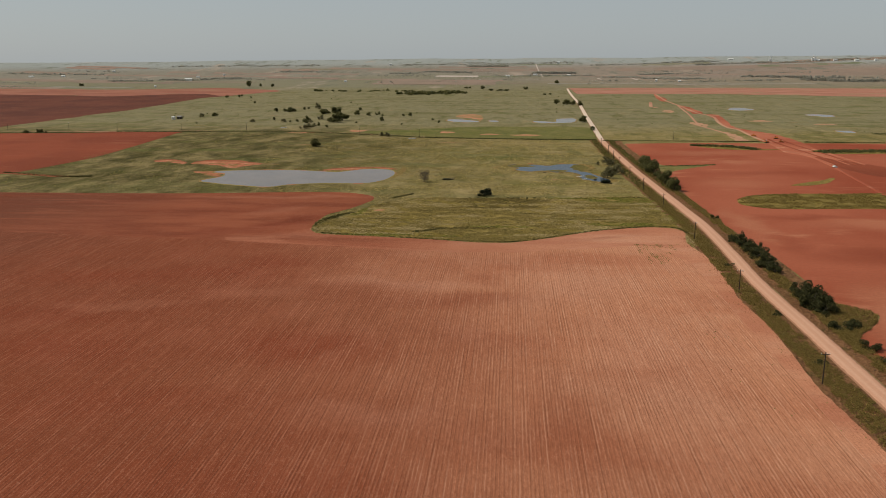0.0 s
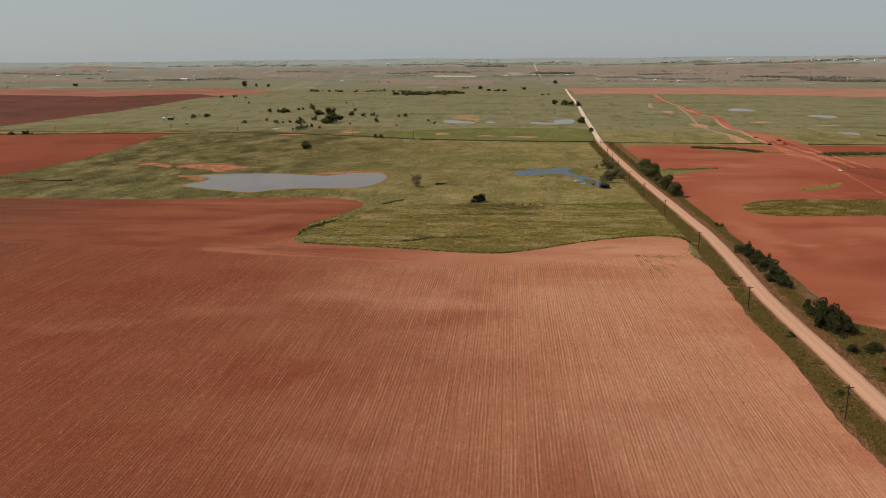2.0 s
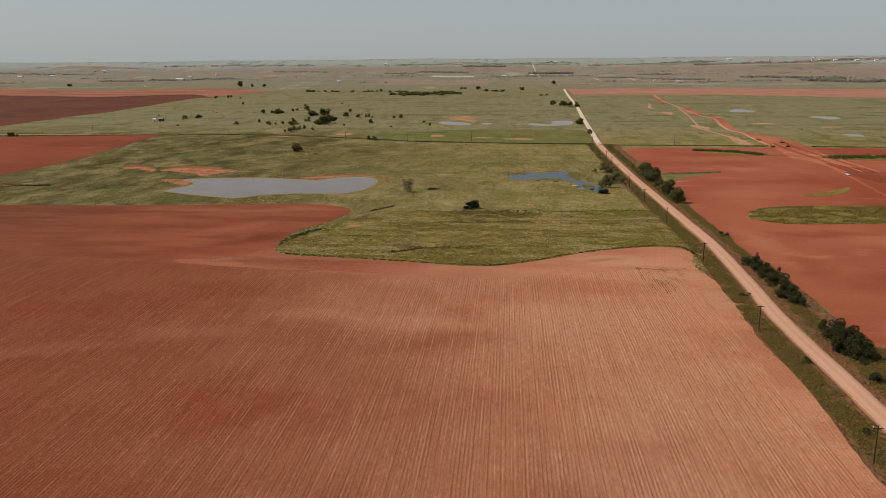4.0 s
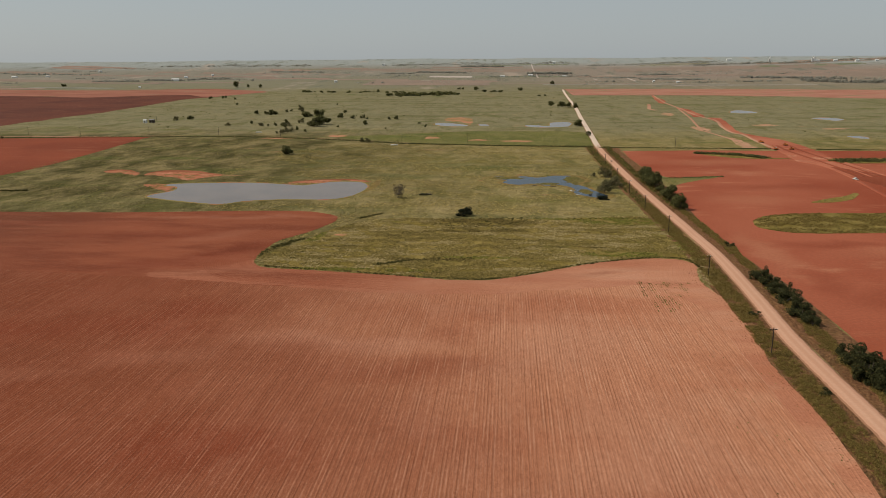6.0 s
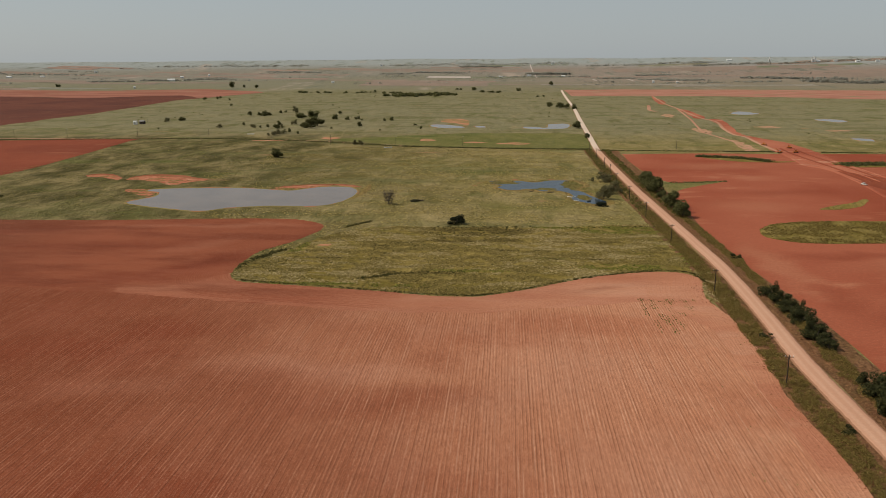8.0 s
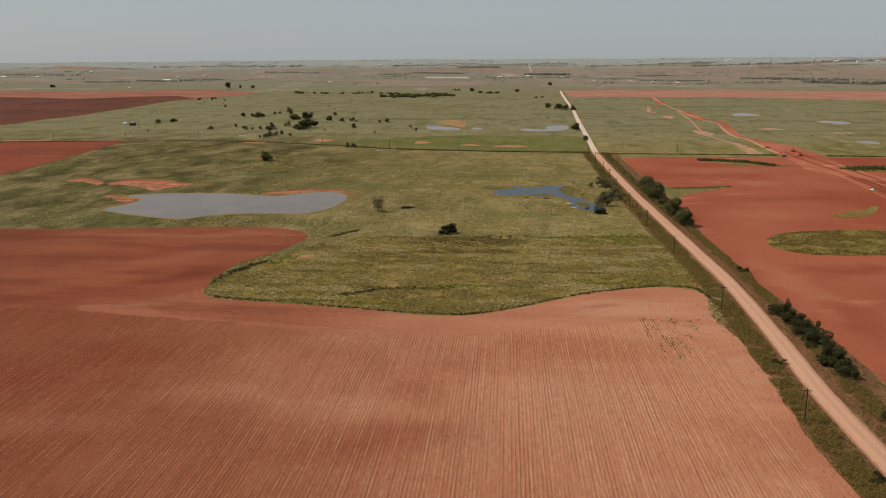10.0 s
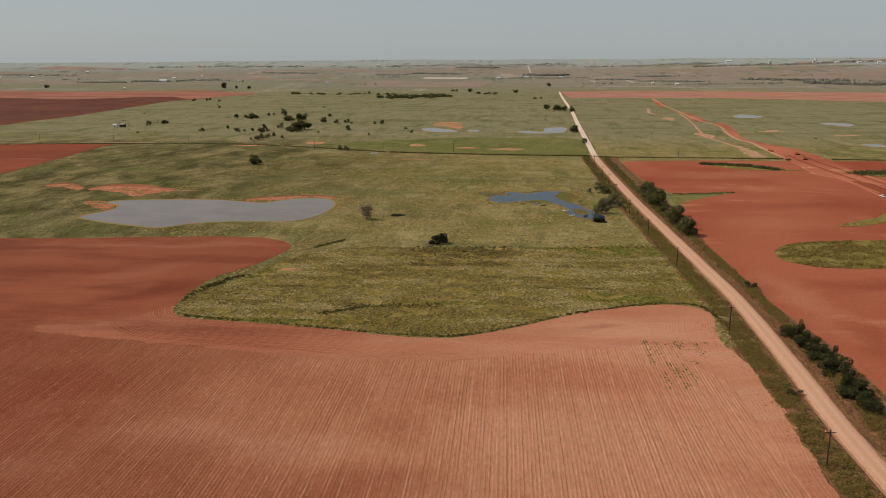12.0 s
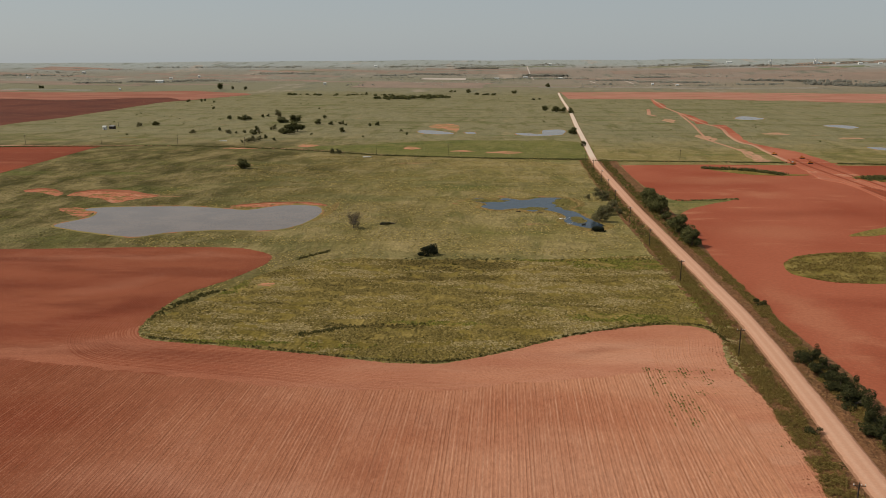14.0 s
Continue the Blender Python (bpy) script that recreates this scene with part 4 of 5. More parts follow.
CLODS = along([(94.5, 195), (92, 230), (94, 280), (93, 320), (95, 345), (96.5, 370), (96, 400), (93.5, 420), (94, 440)], 420, 1.6, 0.5, 0.22) + scatter(RNG, 500, (-100, 92, 170, 400), lambda x, y: True, 0.32, 0.16)
tussocks("soil_clods", CLODS, soil("clod_soil", (0.2, 0.07, 0.035), (0.3, 0.12, 0.065), False), "dark clods scattered over the ploughed soil")


# ---- trees and shrubs ----
def stick(bm, a, b, r0, r1, sides=5):
    a, b = Vector(a), Vector(b)
    turn = (b - a).to_track_quat("Z", "Y").to_matrix()
    rings = []
    for p, r in ((a, r0), (b, r1)):
        rings.append([bm.verts.new(p + turn @ Vector((r * math.cos(2 * math.pi * k / sides), r * math.sin(2 * math.pi * k / sides), 0))) for k in range(sides)])
    for k in range(sides):
        bm.faces.new((rings[0][k], rings[0][(k + 1) % sides], rings[1][(k + 1) % sides], rings[1][k]))
    bm.faces.new(rings[1])


KINDS = {  # leaves, leaf size, clumps, trunk share, leaf material, label, category
    "tree": (1900, 0.07, 11, 0.06, M_LEAF, "small broad green tree with uneven crown on pasture", "tree"),
    "juniper": (1500, 0.085, 11, 0.05, M_LEAF_DARK, "dark dense juniper standing alone in pasture", "tree"),
    "scrub_tree": (800, 0.08, 10, 0.1, M_LEAF_GREY, "sparse grey-green scrub tree with bare twigs", "tree"),
    "bare_tree": (850, 0.05, 11, 0.12, leafy("dry_brown_twigs", (0.09, 0.07, 0.045), (0.18, 0.145, 0.1), 0.3), "nearly leafless grey tree in the pasture", "tree"),
    "shrub": (1900, 0.062, 9, 0.0, leafy("dark_shrub_leaves", (0.024, 0.028, 0.011), (0.08, 0.077, 0.028), 0.35), "dense dark green shrub on the verge", "shrub"),
}
MADE = {}


def plant(kind, variant, x, y, high, wide, label=""):
    leaves, size, clumps, stem, mat, text, cat = KINDS[kind]
    m = Matrix.LocRotScale((x, y, land(x, y) - 0.05), Euler((0, 0, (x * 1.7 + y) % 6.28)), (1.08 * wide, 1.08 * wide, 1.02 * high))
    if (kind, variant) in MADE:
        first = MADE[kind, variant]
        ob = copy_thing(first, m @ Matrix.Diagonal((*first.scale, 1)).inverted())
        return tagged(ob, label or text)
    rng = random.Random(f"{kind}{variant}")
    ob = new(kind)
    tagged(ob, label or text, cat)
    balls = []
    for k in range(clumps):
        a, r = rng.uniform(0, 6.28), 0.34 * rng.uniform(0.15, 1) ** 0.6
        z = rng.uniform(stem + 0.12, 0.84) if k else 0.78
        if kind in ("juniper", "shrub"):
            z, r = rng.uniform(0.08, 0.62) if k else 0.74, r * 1.15
        r *= 1.15 - 0.75 * max(0, z - 0.45)
        balls.append((Vector((r * math.cos(a), r * math.sin(a), z)), rng.uniform(0.16, 0.25)))
    bm = bmesh.new()
    top = Vector((rng.uniform(-0.05, 0.05), rng.uniform(-0.05, 0.05), max(stem, 0.12) + 0.1))
    stick(bm, (0, 0, 0), top, 0.035, 0.024, 7)
    part("trunk", bm, M_BARK, ob)
    for c, r in balls[: 6 if kind != "bare_tree" else 8]:
        bm = bmesh.new()
        stick(bm, top * 0.8, c, 0.018, 0.005)
        if kind in ("bare_tree", "scrub_tree"):
            for _ in range(9):
                e = c + Vector([rng.uniform(-1, 1) * 0.2, rng.uniform(-1, 1) * 0.2, rng.uniform(-0.3, 1) * 0.2])
                stick(bm, (top * 0.8).lerp(c, rng.uniform(0.4, 1)), e, 0.006, 0.002, 3)
        part("limb", bm, M_BARK, ob)
    verts, faces = [], []
    for _ in range(leaves):
        c, r = rng.choice(balls)
        d = Vector((rng.gauss(0, 1), rng.gauss(0, 1), rng.gauss(0, 1))).normalized()
        p = c + d * r * rng.uniform(0.5, 1.15) ** 0.5
        if p.z < 0.02:
            continue
        u = Vector((rng.gauss(0, 1), rng.gauss(0, 1), rng.gauss(0, 1))).normalized() * size * rng.uniform(0.5, 1)
        v = u.cross(d + Vector((0.3, 0.1, 0.5))).normalized() * size * rng.uniform(0.3, 0.7)
        n = len(verts)
        verts += [p - u, p - v * 0.6, p + u, p + v]
        faces.append((n, n + 1, n + 2, n + 3))
    mesh_object("crown", verts, faces, mat, ob)
    ob.matrix_basis = m
    MADE[kind, variant] = ob
    return ob


GROVE = [(-442.7, 1501.6, 7.3, 8.0), (-425.4, 1503.2, 6.6, 8.6), (-414.9, 1490.9, 9.8, 11.2), (-406.9, 1496, 6.6, 9.2), (-403.6, 1561, 5.5, 5.5), (-401.8, 1585.8, 4.9, 4.9), (-335.7, 1447.5, 9.5, 19), (-316, 1449.4, 12, 19.4),
         (-271.3, 1247, 13.2, 17), (-270, 1283, 15, 19.6), (-281, 1246, 7.9, 10.6), (-271.8, 1414, 8.4, 9.7), (-291, 1548, 6, 6.7), (-248.4, 1401, 6.5, 7.7), (-237, 1417, 4.8, 4.8), (-232.6, 1417.6, 6, 4.8), (-204.8, 1273.7, 7.5, 6.9),
         (-223.5, 1395.8, 3.5, 4.1), (-186, 1391.8, 4.7, 4.1), (-174.5, 1393, 6.4, 6.4), (-384, 1288, 5, 4), (-346, 1246, 3.8, 3.2), (-336.6, 1253, 4.8, 4.3)]
GROVE_WEST = [(-282, 1170, 5.9, 4.4), (-266, 1151.7, 3.9, 3.9), (-238.5, 1233, 3.1, 3.6), (-318, 1234, 6.6, 9.5), (-326.7, 1278, 7.7, 6), (-164, 1206.6, 2.5, 3), (-363, 1821, 3.6, 4), (-651.5, 1034, 4.1, 7.6), (-634, 1035.4, 5.2, 5.2), (-629.6, 1035.7, 5.8, 4),
              (-623.6, 1036, 3.5, 3.5), (-516, 1378, 6.3, 11.2), (-913, 2779, 19.4, 19.4), (-872, 2783, 11, 8.3), (-832, 2787, 11, 15), (-743.6, 2080, 6.3, 9.4), (-711, 2081, 7.3, 6.3), (-719.5, 2125, 6.4, 5.3), (-669, 2050, 5, 5), (-580.6, 1803, 5.4, 5.4), (-1496, 2733, 9, 16)]
NORTH = [(-613, 2527, 5.4, 15.5), (-594, 2512, 5.4, 12.3), (-550, 2482, 6, 9), (-513, 2484, 4.5, 12), (-393, 2572, 6.2, 6.2), (-150, 2709, 6.5, 11.3), (-138, 2710, 6.5, 8), (-93, 2663, 11, 16), (-63, 2551, 6.8, 15), (-36.6, 2535, 6.8, 19.6), (-14.5, 2536, 6.8, 15),
         (46, 2633, 9.4, 15.7), (92, 2267, 4.1, 9.5), (109, 2283, 4.8, 8.2), (166, 3035, 12.7, 14.5), (100, 1801, 9.7, 14), (118, 1764, 11.6, 15.8), (130, 1755, 10.5, 15.7), (145.6, 1728, 11, 11), (111, 1265, 9.9, 12), (112, 1116, 6.5, 6.5), (-126, 1303, 3.1, 5.5), (-111, 1243.5, 4.5, 3.7)]
for k, (x, y, h, w) in enumerate(GROVE + GROVE_WEST + NORTH):
    plant("tree", k % 4, x, y, h, w)
for k, (x, y, h, w) in enumerate([(-380.7, 1578, 13.8, 10.4), (-357, 1245, 5.4, 9.2), (-312, 1243, 6.4, 6.9), (-311, 1304.7, 8.9, 9.5), (-292, 1130, 5.7, 9.6), (-288, 1140, 7.2, 8.7), (-286, 1157, 5.9, 7.3), (-298, 1125, 3.6, 4.3), (-165, 1020, 5.8, 7), (-156.6, 1015, 6.1, 6.1),
                                  (-525, 1340, 7.5, 8.2), (-406, 1244, 5, 10), (90, 746, 9, 11), (92, 703, 7, 8.5), (80, 662, 9.5, 12), (95, 692, 5.4, 5.6), (87, 686, 7, 8.5), (80.5, 748, 3.4, 4.4)]):
    plant("scrub_tree", k % 3, x, y, h, w)
plant("tree", 2, -218.7, 890.7, 9.5, 11.5, "dark spreading tree standing alone on the pasture")
plant("juniper", 1, -18.1, 567.7, 5.8, 8.8, "black-green low juniper standing alone in grass")
plant("juniper", 2, 75.5, 635, 2.8, 8.3, "low dark bush at the pond's edge")
plant("bare_tree", 0, -68.5, 631, 9.5, 10)
for k, (x, y, h, w) in enumerate([(121, 734, 10.5, 12), (122, 690, 12.5, 11), (119.5, 698, 9.5, 9.5), (121, 632, 10.5, 12), (121.5, 599, 9.2, 10.5), (122, 670.6, 5.5, 7), (122.5, 615, 8, 9), (121.5, 650, 6, 7.5), (121, 712, 9, 10)]):
    plant("tree", k % 4, x, y, h, w, "dense round green tree on the road verge")
for k, (x, y, h, w) in enumerate([(121, 427, 5.6, 6.5), (124.5, 429, 5.9, 3), (122, 415, 5.4, 7.3), (122, 404, 5.9, 6.5), (124.7, 403, 6.2, 4), (122.5, 393, 5.7, 7.5), (123.8, 386, 5, 4.5), (121, 374, 5.9, 8), (121, 363, 5, 5.2), (125.3, 492, 2.8, 4.6),
                                  (121, 333, 5, 5.5), (121, 324, 8, 8), (119.5, 312, 9, 9), (120.5, 303, 7, 6.5), (119.5, 285, 3.6, 7), (125.5, 289, 3.2, 6), (104, 375, 1.8, 4), (122, 265, 3, 6), (123, 250, 3, 6), (123, 421, 4.6, 5.5), (123.5, 409, 4.8, 5.5), (123, 398, 5, 6), (122.5, 380, 5, 6), (122, 368.5, 4.6, 5.5), (121.5, 317.5, 8, 8), (122.5, 307, 7.5, 7.5), (102, 300, 1.8, 4), (100, 250, 1.8, 4), (-50.7, 643, 1.9, 5.5)]):
    plant("shrub", k % 4, x, y, h, w)


# logs and brush by the water
def log(x, y, long, thick_, turn, pale):
    ob = tagged(new("fallen_log"), "pale weathered fallen log near the pond" if pale else "dark pile of fallen branches in grass", "log")
    bm = bmesh.new()
    stick(bm, (-long / 2, 0, thick_ * 0.8), (long / 2, 0, thick_ * 0.9), thick_, thick_ * 0.6, 8)
    part("trunk", bm, M_TIN if pale else M_BARK, ob)
    for k in range(5):
        bm = bmesh.new()
        u = long * (k / 4 - 0.4)
        stick(bm, (u, 0, thick_), (u + 1.0, (-1) ** k * 1.3, thick_ + 0.6 + 0.2 * k), thick_ * 0.3, thick_ * 0.1, 5)
        part("branch", bm, M_TIN if pale else M_BARK, ob)
    ob.matrix_basis = pose(x, y, 0.05, 0, 0, turn)


M_TIN = plain("pale_tin", (0.6, 0.6, 0.58), 0.4, 0.5, vary=0.1)
for row in ((44, 688, 4, 0.3, 10, False), (57.5, 668, 5, 0.3, -30, True), (60, 652, 3, 0.3, 5, True), (-52, 643, 5, 0.5, 15, False), (-47.5, 645, 4, 0.5, -25, False), (69, 652, 3, 0.4, 40, False), (30, 692, 3, 0.35, 0, False)):
    log(*row)
M_ALGAE = turf("pond_algae", (0.2, 0.16, 0.045), (0.26, 0.2, 0.07), (0.18, 0.16, 0.05), 6.0)
for line in ([(62, 700), (70, 700), (73, 722), (66, 744), (58, 742), (55, 722)], [(-4, 733), (8, 726), (24, 733), (12, 740), (2, 742)], [(66, 655), (72, 662), (68, 678), (62, 670)], [(30, 700), (44, 698), (50, 706), (38, 708)]):
    tagged(sheet("algae_mat", ragged(spline(line, 6), 3.0, 4), 0.165, M_ALGAE, depth=0.03), "yellow-green algae mat floating on pond", "algae", kind="structure")


# ---- poles ----
def box(bm, x0, x1, y0, y1, z0, z1, bevel=0.0):
    r = bmesh.ops.create_cube(bm, size=1, matrix=Matrix.LocRotScale(((x0 + x1) / 2, (y0 + y1) / 2, (z0 + z1) / 2), None, (x1 - x0, y1 - y0, z1 - z0)))
    if bevel:
        bmesh.ops.bevel(bm, geom=list({e for v in r["verts"] for e in v.link_edges}), offset=bevel, segments=2, affect="EDGES")


def pole(high):
    ob = tagged(new("utility_pole"), "dark weathered wooden utility pole with one crossarm", "utility pole", "poles along the road")
    bm = bmesh.new()
    stick(bm, (0, 0, -0.2), (0, 0, high), 0.21, 0.15, 10)
    part("shaft", bm, M_WOOD, ob)
    bm = bmesh.new()
    box(bm, -1.3, 1.3, -0.2, -0.06, high - 0.75, high - 0.58, 0.01)
    arm = part("crossarm", bm, M_WOOD, ob)
    for side in (-1, 1):
        bm = bmesh.new()
        stick(bm, (side * 0.75, -0.1, high - 0.7), (0, -0.12, high - 1.35), 0.03, 0.03, 4)
        part("brace", bm, M_WOOD, ob)
    for x in (-1.2, 0.35, 1.2):
        bm = bmesh.new()
        stick(bm, (x, -0.13, high - 0.58), (x, -0.13, high - 0.42), 0.03, 0.03, 6)
        stick(bm, (x, -0.13, high - 0.45), (x, -0.13, high - 0.2), 0.13, 0.07, 8)
        part("insulator", bm, M_CERAMIC, arm, "white ceramic insulator")
    return ob


first = pole(10.0)
first.matrix_basis = pose(94.7, 233.3, 0)
for x, y in ((96.3, 330.5), (100, 431.5), (100.3, 526), (98.4, 595.4), (97.8, 661), (97.5, 727), (99, 780), (100, 830), (101, 905), (101, 975), (95, 133)):
    copy_thing(first, pose(x, y, 0))
cross = pole(11.0)
cross.matrix_basis = pose(-548.5, 1085, 0, 0, 0, 90)
cross["group"] = "poles along the farm track"
for x, y in ((-462, 1099), (-369, 1102), (-617, 1081), (-280, 1080), (-193, 1020), (-115, 1010), (-38.4, 1013), (195.5, 987), (-700, 1070)):
    copy_thing(cross, pose(x, y, 0, 0, 0, 90))

# fence posts beside the track
post = None
for k in range(26):
    x = -190 + 4.2 * k
    y = float(np.interp(x, [-231, -106, 7], [1054, 1001, 985]))
    if post is None:
        post = tagged(new("fence_post"), "short grey wooden fence post beside the track", "fence post", "fence posts along the track")
        bm = bmesh.new()
        stick(bm, (0, 0, -0.2), (0, 0, 1.7), 0.13, 0.11, 6)
        part("post", bm, M_WOOD, post)
        post.matrix_basis = pose(x, y, 0)
    else:
        copy_thing(post, pose(x, y, 0, 3 * math.sin(k * 2.1), 3 * math.cos(k * 1.3), 20 * k))


# ---- vehicles and machines ----
def wheel(parent, x, y, r, w):
    bm = bmesh.new()
    bmesh.ops.create_cone(bm, cap_ends=True, segments=16, radius1=r, radius2=r, depth=w, matrix=pose(x, y, r, 0, 90, 0))
    t = part("wheel", bm, M_BLACK, parent)
    bm = bmesh.new()
    bmesh.ops.create_cone(bm, cap_ends=True, segments=12, radius1=r * 0.55, radius2=r * 0.55, depth=w + 0.02, matrix=pose(x, y, r, 0, 90, 0))
    part("rim", bm, M_ROOF, t)


def pickup(x, y, turn):
    ob = tagged(new("pickup_truck"), "white pickup truck parked on the graded dirt road", "truck")
    bm = bmesh.new()
    box(bm, -0.95, 0.95, -2.8, 2.8, 0.5, 1.15, 0.12)
    part("body", bm, M_WHITE, ob)
    bm = bmesh.new()
    box(bm, -0.85, 0.85, -0.5, 1.4, 1.1, 1.9, 0.2)
    cab = part("cab", bm, M_WHITE, ob)
    bm = bmesh.new()
    box(bm, -0.87, 0.87, -0.3, 1.2, 1.35, 1.72, 0.05)
    part("side_window", bm, M_GLASS, cab)
    bm = bmesh.new()
    box(bm, -0.7, 0.7, -0.52, 1.42, 1.35, 1.7, 0.05)
    part("windscreen", bm, M_GLASS, cab)
    bm = bmesh.new()
    box(bm, -0.8, 0.8, -2.65, -0.7, 1.16, 1.19)
    part("cargo_bed", bm, M_BLACK, ob)
    for wx in (-0.85, 0.85):
        for wy in (-1.8, 1.8):
            wheel(ob, wx, wy, 0.42, 0.28)
    ob.matrix_basis = pose(x, y, 0.25, 0, 0, turn)


def machine(x, y, turn, kind):
    ob = tagged(new(kind), "dusty orange tracked excavator on graded red earth" if kind == "excavator" else "dusty tracked bulldozer on graded red earth", kind)
    for side in (-1, 1):
        bm = bmesh.new()
        box(bm, side * 1.3 - 0.35, side * 1.3 + 0.35, -2.2, 2.2, 0.0, 0.95, 0.3)
        part("track", bm, M_BLACK, ob)
    bm = bmesh.new()
    box(bm, -1.3, 1.3, -2.0, 1.4, 0.9, 2.1, 0.15)
    part("engine_house", bm, M_YELLOW, ob)
    bm = bmesh.new()
    box(bm, -1.1, 0.1, 0.2, 1.6, 2.0, 3.2, 0.1)
    cab = part("cab", bm, M_WHITE if kind == "excavator" else M_YELLOW, ob)
    bm = bmesh.new()
    box(bm, -1.13, 0.13, 0.4, 1.63, 2.4, 3.0, 0.05)
    part("window", bm, M_GLASS, cab)
    if kind == "excavator":
        for name, a, b, r in (("boom", (0.6, 1.2, 1.8), (0.6, 4.6, 5.0), 0.3), ("arm", (0.6, 4.6, 5.0), (0.6, 6.6, 2.4), 0.22)):
            bm = bmesh.new()
            stick(bm, a, b, r, r * 0.8, 6)
            part(name, bm, M_YELLOW, ob)
        bm = bmesh.new()
        box(bm, 0.0, 1.2, 6.0, 7.0, 1.5, 2.5, 0.2)
        part("bucket", bm, M_BLACK, ob)
    else:
        bm = bmesh.new()
        box(bm, -2.0, 2.0, 2.7, 2.95, 0.1, 1.5, 0.05)
        part("blade", bm, M_YELLOW, ob)
        for side in (-1, 1):
            bm = bmesh.new()
            stick(bm, (side * 1.3, 0.5, 0.6), (side * 1.3, 2.75, 0.6), 0.12, 0.12, 6)
            part("push_arm", bm, M_YELLOW, ob)
    ob.matrix_basis = pose(x, y, 0.2, 0, 0, turn)


pickup(290, 741, 12)
machine(297.6, 963, 100, "excavator")
machine(316, 969, 80, "bulldozer")
machine(306, 1043, 30, "bulldozer")
machine(324, 1013, 60, "bulldozer")


# ---- buildings ----
def house(name, x, y, wide, deep, high, turn, wall, roof, label, cat, windows=2):
    ob = tagged(new(name), label, cat)
    bm = bmesh.new()
    box(bm, -wide / 2, wide / 2, -deep / 2, deep / 2, -1.0, high)
    part("wall", bm, wall, ob)
    bm = bmesh.new()
    e, r = 0.4, high + deep * 0.28
    v = [bm.verts.new(p) for p in ((-wide / 2 - e, -deep / 2 - e, high), (wide / 2 + e, -deep / 2 - e, high), (wide / 2 + e, deep / 2 + e, high), (-wide / 2 - e, deep / 2 + e, high), (-wide / 2 - e, 0, r), (wide / 2 + e, 0, r))]
    for f in ((0, 1, 5, 4), (2, 3, 4, 5), (0, 4, 3), (1, 2, 5), (3, 2, 1, 0)):
        bm.faces.new([v[i] for i in f])
    part("roof", bm, roof, ob)
    for k in range(windows):
        u = wide * ((k + 0.5) / windows - 0.5)
        bm = bmesh.new()
        box(bm, u - 0.6, u + 0.6, -deep / 2 - 0.06, -deep / 2 + 0.05, high * 0.35, high * 0.75)
        part("window", bm, M_GLASS, ob)
    bm = bmesh.new()
    box(bm, wide * 0.1 - 0.5, wide * 0.1 + 0.5, -deep / 2 - 0.05, -deep / 2 + 0.04, 0, min(2.1, high * 0.8))
    part("door", bm, M_ROOF, ob)
    ob.matrix_basis = pose(x, y, land(x, y), 0, 0, turn)


house("shed", -556, 1294, 4.5, 5, 4.2, 0, M_WHITE, M_TIN, "small white pump shed standing alone in pasture", "shed", 1)
house("barn", -549, 1303, 7, 6, 4.0, 0, M_WOOD, M_ROOF, "weathered dark wooden barn beside the shed", "barn", 1)
mast = tagged(new("water_mast"), "slim dark mast beside the shed", "mast")
bm = bmesh.new()
stick(bm, (0, 0, -0.2), (0, 0, 7.6), 0.25, 0.15, 8)
part("shaft", bm, M_WOOD, mast)
mast.matrix_basis = pose(-557, 1338, 0)
for x, y, turn in ((-327, 1141, 12), (-121, 987.5, 20)):
    slab = tagged(new("stock_trough"), "long pale concrete stock trough in the grass", "trough")
    bm = bmesh.new()
    box(bm, -4.2, 4.2, -1.0, 1.0, -0.1, 0.9, 0.1)
    part("basin", bm, M_TIN, slab)
    bm = bmesh.new()
    box(bm, -3.9, 3.9, -0.75, 0.75, 0.88, 0.92)
    part("lid", bm, M_WHITE, slab)
    slab.matrix_basis = pose(x, y, 0.0, 0, 0, turn)
FARM = "distant pale farm building among trees"
for x, y, w, h, t in ((-1289, 3175, 28, 6, 10), (-1338, 3401, 14, 5, 0), (-1267, 3523, 9, 7, 30), (-1833, 3643, 14, 5, 0), (-1216, 2702, 6, 4, 20), (-16, 3541, 18, 4, 5), (103, 3600, 20, 4, 0), (244, 3550, 16, 4, 0), (-646, 3141, 11, 5, 15), (621, 3091, 10, 4, 0),
                      (543, 3134, 8, 6, 0), (-632, 4250, 14, 7, 0), (240, 4300, 14, 12, 0), (1560, 4120, 18, 6, 0), (1480, 4130, 22, 6, 0), (1640, 4070, 20, 6, 10), (1720, 4050, 16, 6, 0), (1120, 4330, 26, 5, 0), (-1900, 3330, 16, 4, 0), (-2000, 3260, 20, 4, 0)):
    house("farmhouse", x, y, w, max(8, w * 0.5), h, t, M_WHITE, M_TIN, FARM, "house", max(2, int(w / 6)))
for x, y, r, h in ((1281, 4194, 4.5, 19), (1466, 4132, 5.5, 22)):
    silo = tagged(new("grain_elevator"), "tall white grain elevator on the horizon", "grain elevator")
    bm = bmesh.new()
    stick(bm, (0, 0, -1), (0, 0, h), r, r, 20)
    part("silo_drum", bm, M_WHITE, silo)
    bm = bmesh.new()
    box(bm, -r * 1.4, r * 0.4, -r * 0.5, r * 0.5, h, h + 4, 0.3)
    part("headhouse", bm, M_WHITE, silo)
    bm = bmesh.new()
    stick(bm, (-r * 1.7, 0, -1), (-r * 1.7, 0, h * 0.75), r * 0.8, r * 0.8, 16)
    part("side_bin", bm, M_TIN, silo)
    silo.matrix_basis = pose(x, y, land(x, y))


